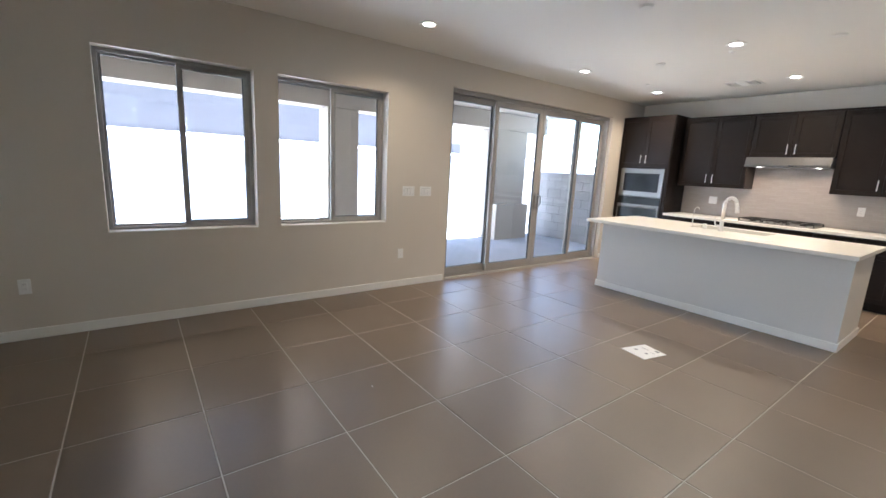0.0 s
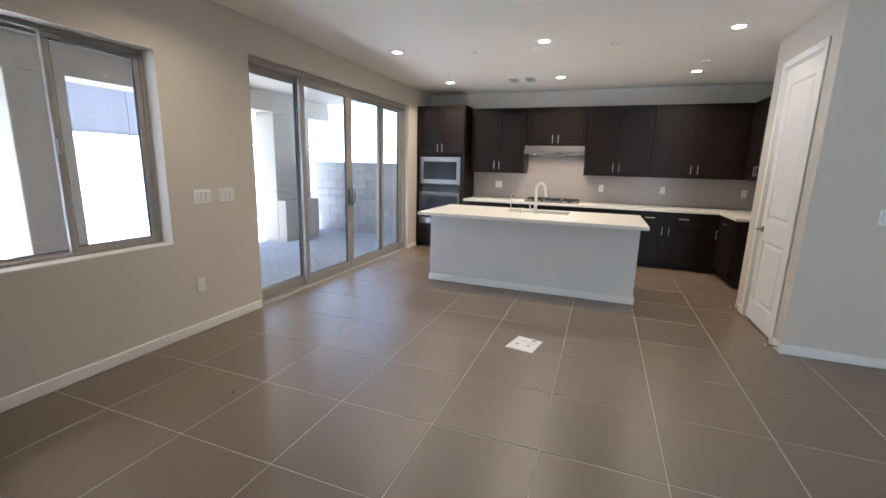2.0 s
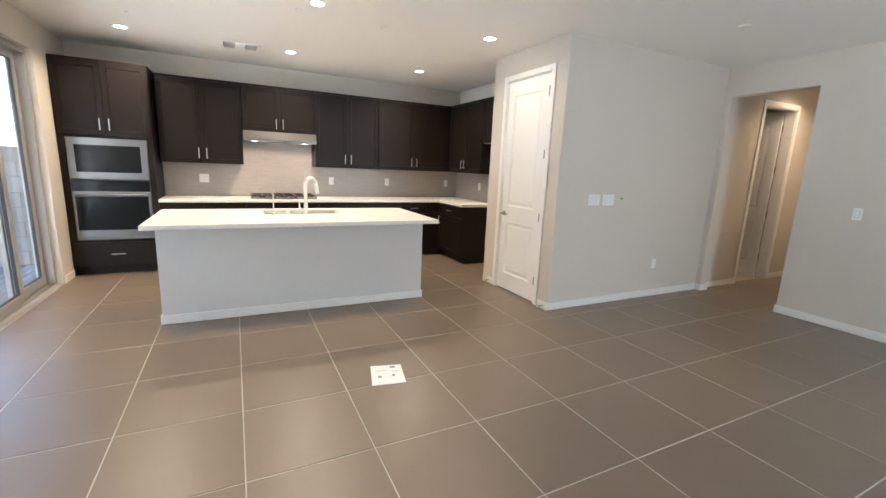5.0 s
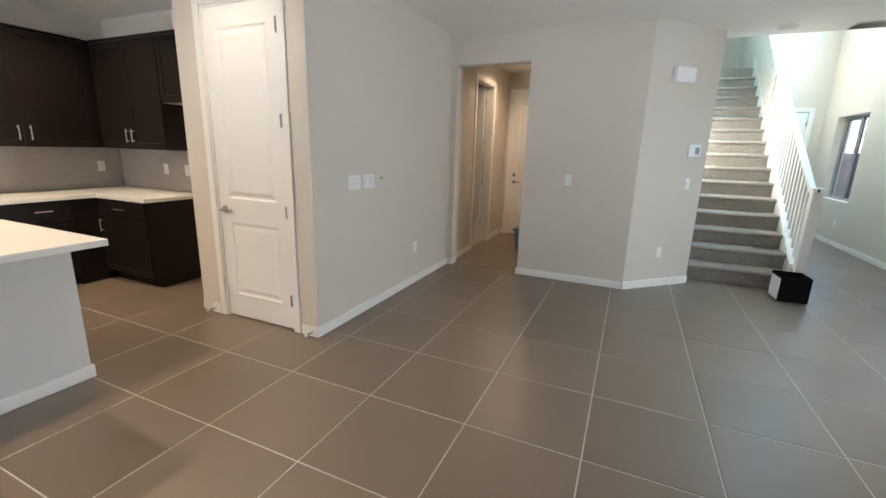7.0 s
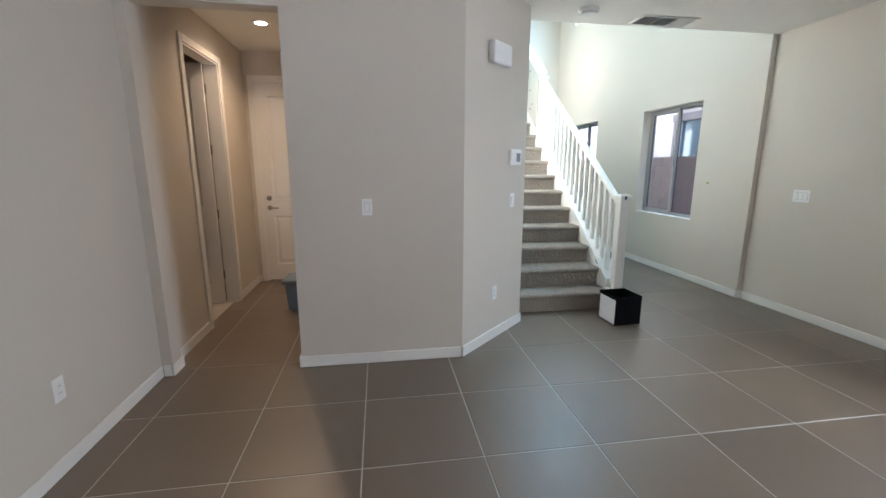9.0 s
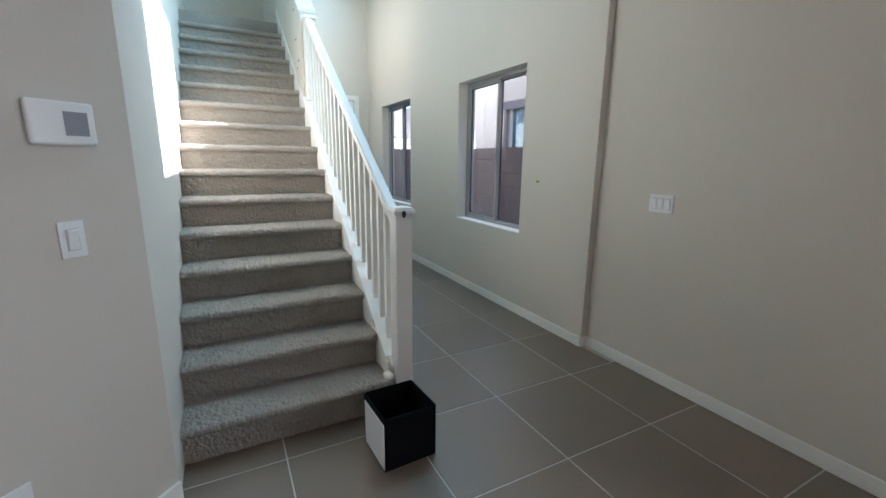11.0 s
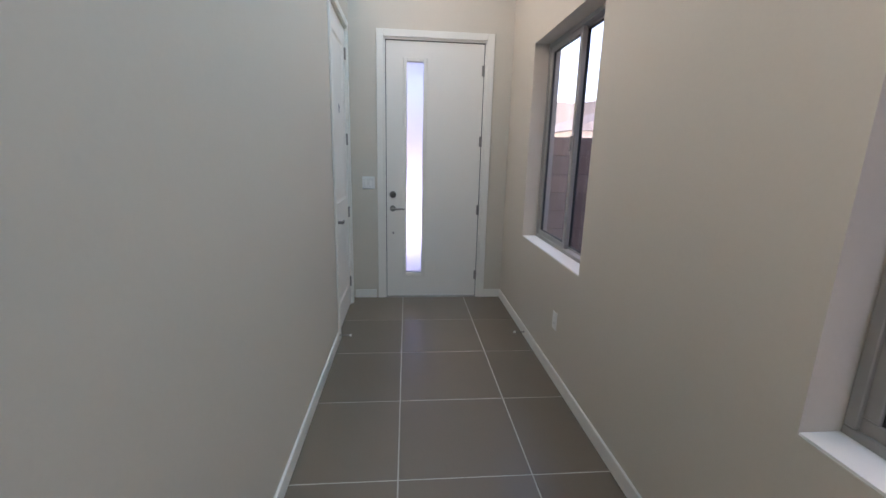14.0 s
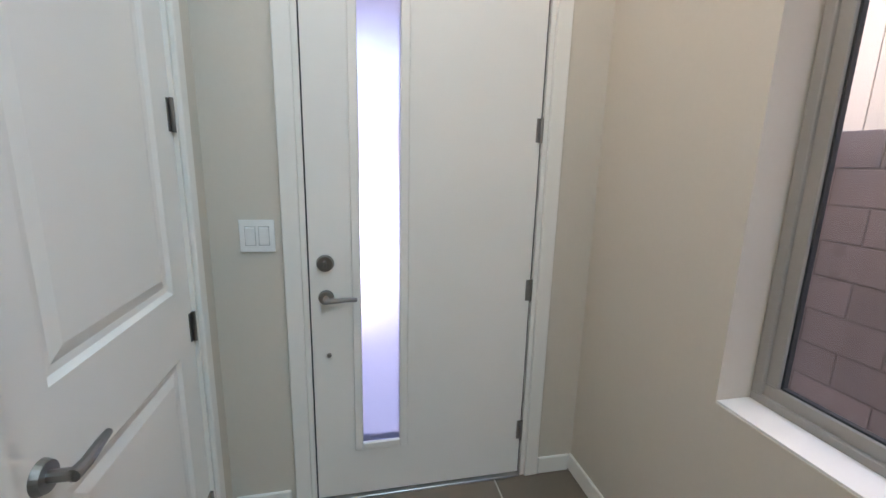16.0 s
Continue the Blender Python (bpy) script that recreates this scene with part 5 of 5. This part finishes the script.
MORTAR_PALE = material("pale_mortar", (0.088, 0.079, 0.083), 0.95, grain=0.1)
DIM_BLOCK = material("purple_grey_block", (0.105, 0.094, 0.098), 0.95, grain=0.12, grain_size=20, stain=0.2, stain_size=1.5, bump=0.5, bump_size=30)
GREY_BLOCK = material("grey_block", (0.25, 0.238, 0.235), 0.95, grain=0.12, grain_size=45, stain=0.14, stain_size=3, vary=0.10, bump=0.5, bump_size=80)
GREY_JOINT = material("grey_joint", (0.19, 0.18, 0.178), 0.95, grain=0.1)
block_run("garden_wall_side", "y", 9.70, 9.86, -9.0, -0.24, GZ - 0.2, 9, "grey block garden wall beside the patio", mat=GREY_BLOCK, joint=GREY_JOINT)
block_run("garden_wall_return", "x", 13.88, 14.04, -1.598, -0.22, GZ - 0.06, 9, "brown-grey block wall closing the side yard")
block_run("garden_wall_south", "y", -1.76, -1.60, 7.9, 17.5, GZ - 0.06, 9, "brown-grey block wall between the houses")
# sunlight put into the wall's colour; its house side gets no sun
LIGHTENED_BLOCK = material("lightened_block", (0.72, 0.715, 0.71), 0.95, grain=0.08, grain_size=30, stain=0.1, bump=0.2, bump_size=40)
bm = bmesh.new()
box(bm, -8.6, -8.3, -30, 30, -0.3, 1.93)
structure("garden_wall_low", bm, LIGHTENED_BLOCK, "pale sunlit garden wall behind the yard", "wall")
bm = bmesh.new()
box(bm, -14.3, -13.912, -40, 12.6, -0.3, 4.4)
structure("retaining_wall", bm, MORTAR_PALE, "tall grey block retaining wall on the slope", "wall")
cells = []
for course in range(11):
    z = 2.2 + 0.2 * course
    y = -8.0 - (0.2 if course % 2 else 0.0)
    while y < 12.5:
        proud = 0.010 * random.random()
        cells.append((-13.95, -13.908 + proud, y + 0.006, min(y + 0.394, 12.6), z + 0.006, z + 0.194))
        y += 0.4
joined_blocks("retaining_blocks", DIM_BLOCK, cells, "purple-grey split-face blocks of the retaining wall", "blocks")
for k in range(4):
    bm = bmesh.new()
    box(bm, -14.3, -13.9, 12.62 + k * 0.8, 13.4 + k * 0.8, -0.3, 4.0 - k * 0.4)
    structure("retaining_wall", bm, DIM_BLOCK, "stepped end of the grey retaining wall", "wall")
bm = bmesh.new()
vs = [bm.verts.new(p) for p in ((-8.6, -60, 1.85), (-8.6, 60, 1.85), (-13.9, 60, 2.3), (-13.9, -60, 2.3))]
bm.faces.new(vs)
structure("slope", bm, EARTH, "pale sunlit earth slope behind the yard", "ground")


# ---- the house next door, south ----
NY = -3.3
def neighbour():
    e = thing("neighbour_house", (12.0, NY, -0.18), "two-storey cream stucco house next door with tiled roofs", "house")
    ox, oz = 12.0, -0.18
    bm = bmesh.new()
    win = (12.17, 13.80, 1.05, 2.52)
    for x0, x1, z0, z1 in ((-2.0, win[0], 0, 6.4), (win[1], 14.75, 0, 6.4), (win[0], win[1], 0, win[2]), (win[0], win[1], win[3], 6.4)):
        box(bm, x0 - ox, x1 - ox, -0.2, 0.0, z0 - oz if z0 else -0.3, z1 - oz)
    box(bm, -2.0 - ox, 14.75 - ox, -6.0, -5.8, -0.1, 6.4 - oz)
    box(bm, 14.55 - ox, 14.75 - ox, -5.8, -0.2, 2.9, 6.4 - oz)
    box(bm, -2.0 - ox, -1.8 - ox, -5.8, -0.2, -0.1, 6.4 - oz)
    bmesh.ops.remove_doubles(bm, verts=bm.verts, dist=1e-4)
    part("wall", bm, CREAM, e)
    # porch wall with an arched opening
    a0, a1, top = 15.14, 16.58, 2.62
    bm = bmesh.new()
    n = 20
    r, c, zc = (a1 - a0) / 2, (a0 + a1) / 2, top - (a1 - a0) / 2
    pts = [(14.76 - ox, -0.3 - oz), (a0 - ox, -0.3 - oz), (a0 - ox, zc - oz)]
    pts += [(c - r * math.cos(math.pi * k / n) - ox, zc + r * math.sin(math.pi * k / n) - oz) for k in range(1, n)]
    pts += [(a1 - ox, zc - oz), (a1 - ox, -0.3 - oz), (17.10 - ox, -0.3 - oz), (17.10 - ox, 3.0 - oz), (16.0 - ox, 3.72 - oz), (14.76 - ox, 4.5 - oz)]
    prism(bm, pts, "y", -0.30, 0.0)
    part("porch_wall", bm, CREAM, e, "cream stucco porch wall with an arch")
    # street side of the porch, with its own arch
    b0, b1, top = -5.12 - NY, -3.66 - NY, 2.63
    r, c = (b1 - b0) / 2, (b0 + b1) / 2
    zc = top - r
    pts = [(-3.0, -0.3 - oz), (b0, -0.3 - oz), (b0, zc - oz)]
    pts += [(c - r * math.cos(math.pi * k / n), zc + r * math.sin(math.pi * k / n) - oz) for k in range(1, n)]
    pts += [(b1, zc - oz), (b1, -0.3 - oz), (-0.302, -0.3 - oz), (-0.302, 3.19 - oz), (-3.0, 3.19 - oz)]
    bm = bmesh.new()
    prism(bm, pts, "x", 16.80 - ox, 17.097 - ox)
    part("porch_front_wall", bm, CREAM, e, "cream stucco street wall of the porch with an arch")
    bm = bmesh.new()
    prism(bm, [(17.75 - ox, 2.82 - oz), (17.75 - ox, 2.98 - oz), (14.76 - ox, 4.80 - oz), (14.76 - ox, 4.60 - oz)], "y", -3.2, 0.35)
    roof = part("roof", bm, ROOF_TILE, e, "brown tiled porch roof")
    for k in range(12):
        x = 17.8 - ox - k * 0.25
        z = 2.99 - oz + k * 0.25 * 0.609
        bm = bmesh.new()
        tube(bm, [(x, 0.40, z), (x, -3.2, z)], 0.07, 8)
        part("tile_row", bm, ROOF_TILE, roof)
    bm = bmesh.new()
    prism(bm, [(17.8 - ox, 2.74 - oz), (17.8 - ox, 2.86 - oz), (14.76 - ox, 4.65 - oz), (14.76 - ox, 4.50 - oz)], "y", 0.25, 0.37)
    part("fascia", bm, STUCCO_DARK, e, "grey fascia board")
    bm = bmesh.new()
    prism(bm, [(-0.9, 6.2 - oz), (0.5, 6.2 - oz), (0.5, 6.32 - oz), (-3.0, 7.4 - oz), (-6.5, 6.32 - oz), (-6.5, 6.2 - oz)], "x", -2.4 - ox, 15.1 - ox)
    part("main_roof", bm, ROOF_TILE, e, "brown tiled main roof")
    # window with its surround
    bm = bmesh.new()
    box(bm, win[0] - 0.14 - ox, win[1] + 0.14 - ox, 0.001, 0.07, win[3] - oz, win[3] + 0.17 - oz, bevel=0.01)
    box(bm, win[0] - 0.11 - ox, win[0] - ox, 0.001, 0.05, win[2] - 0.1 - oz, win[3] - oz, bevel=0.006)
    box(bm, win[1] - ox, win[1] + 0.11 - ox, 0.001, 0.05, win[2] - 0.1 - oz, win[3] - oz, bevel=0.006)
    part("window_surround", bm, STUCCO_DARK, e, "brown-grey stucco window surround")
    w = part("window", B(win[0] - ox + 0.001, win[0] - ox + 0.05, -0.12, -0.04, win[2] - oz, win[3] - oz), TRIM, e, "white framed window")
    for x0, x1, z0, z1 in ((win[1] - 0.05, win[1] - 0.001, win[2], win[3]), ((win[0] + win[1]) / 2 - 0.03, (win[0] + win[1]) / 2 + 0.03, win[2], win[3])):
        part("window_frame", B(x0 - ox, x1 - ox, -0.12, -0.04, z0 - oz, z1 - oz), TRIM, w)
    for x0, x1 in ((win[0] + 0.05, (win[0] + win[1]) / 2 - 0.03), ((win[0] + win[1]) / 2 + 0.03, win[1] - 0.05)):
        part("pane", B(x0 - ox, x1 - ox, -0.09, -0.082, win[2] - oz, win[3] - oz), NGLASS, w)


STUCCO_DARK = material("brown_stucco", (0.20, 0.165, 0.15), 0.95, grain=0.08, grain_size=60, bump=0.4)
NGLASS = material("dark_reflecting_glass", (0.17, 0.25, 0.30), 0.03, 0.6, spec=1.0)
neighbour()


# distant houses and hills
def far_house(x, y, w, d, h, roof, label):
    e = thing("far_house", (x, y, -0.18), label, "house", "far houses")
    part("wall", B(-w / 2, w / 2, -d / 2, d / 2, 0, h), CREAM, e)
    bm = bmesh.new()
    o = 0.5
    lo = [bm.verts.new(p) for p in ((-w / 2 - o, -d / 2 - o, h), (w / 2 + o, -d / 2 - o, h), (w / 2 + o, d / 2 + o, h), (-w / 2 - o, d / 2 + o, h))]
    hi = [bm.verts.new(p) for p in ((-w / 4, 0, h + roof), (w / 4, 0, h + roof))]
    bm.faces.new(lo[::-1])
    bm.faces.new((lo[0], lo[1], hi[1], hi[0]))
    bm.faces.new((lo[1], lo[2], hi[1]))
    bm.faces.new((lo[2], lo[3], hi[0], hi[1]))
    bm.faces.new((lo[3], lo[0], hi[0]))
    part("roof", bm, ROOF_TILE, e)
    for k in (-0.3, 0.0, 0.3):
        part("window", B(-w / 2 - 0.03, -w / 2 + 0.02, k * d - 0.5, k * d + 0.5, 1.0, 2.2), NGLASS, e)


far_house(38, -14, 12, 12, 3.0, 2.2, "low cream house with a tiled roof across the street")
far_house(38, 4, 12, 13, 3.0, 2.2, "low cream house with a tiled roof across the street")
far_house(49, -31, 13, 12, 3.3, 2.2, "low cream house with a tiled roof far down the street")
far_house(64, -36, 14, 12, 3.4, 2.4, "low cream house with a tiled roof far down the street")
far_house(62, -22, 14, 12, 3.4, 2.4, "low cream house with a tiled roof far down the street")
far_house(-24, 22, 12, 10, 6.0, 2.0, "pale two-storey house beyond the garden wall")


# hills beyond the street
def hillside():
    verts, faces = [], []
    steps = 90
    for k in range(steps + 1):
        a = radians(-85 + 80 * k / steps)
        top = 20.0 + 5.0 * noise.noise(Vector((k * 0.09, 0, 0))) + 1.6 * noise.noise(Vector((k * 0.45, 3, 0))) + 0.8 * noise.noise(Vector((k * 1.3, 7, 0)))
        for far, z in ((105, -1.0), (125, top * 0.55), (150, top), (190, -1.0)):
            verts.append((12 + far * math.cos(a), far * math.sin(a), z))
    for k in range(steps):
        for n in range(3):
            p = 4 * k + n
            faces.append((p, p + 4, p + 5, p + 1))
    me = bpy.data.meshes.new("backdrop_hills")
    me.from_pydata(verts, [], faces)
    me.materials.append(HILL)
    tagged(new("backdrop_hills", me), "brown desert hills beyond the houses", "hills", "", "structure")


HILL = material("desert_hill", (0.10, 0.082, 0.068), 1.0, grain=0.5, grain_size=0.5, stain=0.45, stain_size=0.09, place="Position")
hillside()


# own porch before the entrance
def front_porch():
    e = thing("front_porch", (13.71, 0, GZ - 0.08), "tiled porch roof on a stucco post before the entrance", "porch")
    part("soffit", B(0.0, 4.3, -0.45, 2.2, 3.24, 3.30), STUCCO_DARK, e)
    part("post", B(3.75, 4.15, -0.15, 0.25, 0.0, 3.239, bevel=0.01), CREAM, e)
    roof = part("roof", B(0.0, 4.4, -0.55, 2.2, 3.301, 3.34), ROOF_TILE, e)
    for k in range(17):
        bm = bmesh.new()
        x = 0.12 + 0.25 * k
        tube(bm, [(x, -0.6, 3.36), (x, 2.2, 3.56)], 0.085, 8)
        part("tile_row", bm, ROOF_TILE, roof)


front_porch()


def scrap(x, y, size, mat, label):
    bm = bmesh.new()
    n = 7
    ring_ = [bm.verts.new((size * (0.7 + 0.5 * random.random()) * math.cos(math.tau * k / n), size * (0.4 + 0.4 * random.random()) * math.sin(math.tau * k / n), 0.0006 + 0.003 * random.random())) for k in range(n)]
    top = bm.verts.new((0, 0, size * 0.35))
    low = bm.verts.new((0, 0, 0.0004))
    for k in range(n):
        bm.faces.new((ring_[k], ring_[(k + 1) % n], top))
        bm.faces.new((ring_[(k + 1) % n], ring_[k], low))
    ob = new("scrap", finish(bm, "scrap", mat))
    ob.location = (x, y, 0.0)
    tagged(ob, label, "debris")


scrap(1.043, 3.273, 0.016, BLACK, "small dark crumb of debris on the tile floor")
scrap(1.991, 2.572, 0.007, PAPER, "tiny white scrap on the tile floor")

# dark tape on the closet door
bm = bmesh.new()
prism(bm, [(-0.016, -0.035), (0.004, -0.035), (0.006, 0.0), (0.026, 0.004), (0.022, 0.016), (0.006, 0.018), (0.002, 0.034), (-0.014, 0.030)], "y", -0.0012, 0.0)
ob = new("tape", finish(bm, "tape", BLUE_TAPE))
ob.matrix_world = pose(12.90, 1.4996, 1.762)
tagged(ob, "torn strip of dark tape on the closet door", "tape")


# ---- floor tiles ----
PITCH, GX, GY, GAP = 0.617, 2.975, 3.466, 0.0034
# x0, x1, y0, y1 of the tiled floor, cut on joint lines
AREAS = [(-0.06, GX + 8 * PITCH, -0.14, GY + 3 * PITCH), (-0.06, GX + 8 * PITCH, GY + 3 * PITCH, KY), (GX + 8 * PITCH, 9.75, 4.40, 5.56),
         (GX + 8 * PITCH, GX + 9 * PITCH, GY - 3 * PITCH, 2.70), (GX + 8 * PITCH, FX + 0.02, -0.02, GY - 3 * PITCH)]
HOLES = [(4.83, 9.0, 5.64, 9.1), (0.02, 0.88, 8.55, KY), (1.0, 5.4, 8.6, KY), (1.26, 3.46, 6.49, 6.80)]


def tile_mesh(w, d):
    key = "tile_%d_%d" % (round(w * 1000), round(d * 1000))
    me = bpy.data.meshes.get(key)
    if not me:
        b = 0.0022
        x, y = w / 2, d / 2
        v = [(-x, -y, -0.008), (x, -y, -0.008), (x, y, -0.008), (-x, y, -0.008), (-x, -y, -b * 0.6), (x, -y, -b * 0.6), (x, y, -b * 0.6), (-x, y, -b * 0.6),
             (-x + b, -y + b, 0), (x - b, -y + b, 0), (x - b, y - b, 0), (-x + b, y - b, 0)]
        f = [(8, 9, 10, 11)]
        for k in range(4):
            n = (k + 1) % 4
            f += [(k, n, 4 + n, 4 + k), (4 + k, 4 + n, 8 + n, 8 + k)]
        me = bpy.data.meshes.new(key)
        me.from_pydata(v, [], f)
        me.materials.append(TILE)
    return me


for ax0, ax1, ay0, ay1 in AREAS:
    for i in range(-6, 19):
        for j in range(-7, 11):
            x0, x1 = max(ax0, GX + i * PITCH + GAP), min(ax1, GX + (i + 1) * PITCH - GAP)
            y0, y1 = max(ay0, GY + j * PITCH + GAP), min(ay1, GY + (j + 1) * PITCH - GAP)
            if x1 - x0 < 0.02 or y1 - y0 < 0.02:
                continue
            if any(h[0] <= x0 and x1 <= h[1] and h[2] <= y0 and y1 <= h[3] for h in HOLES):
                continue
            t = new("tile", tile_mesh(x1 - x0, y1 - y0))
            t.parent = floor
            t.location = ((x0 + x1) / 2, (y0 + y1) / 2, random.uniform(-0.0004, 0.0))
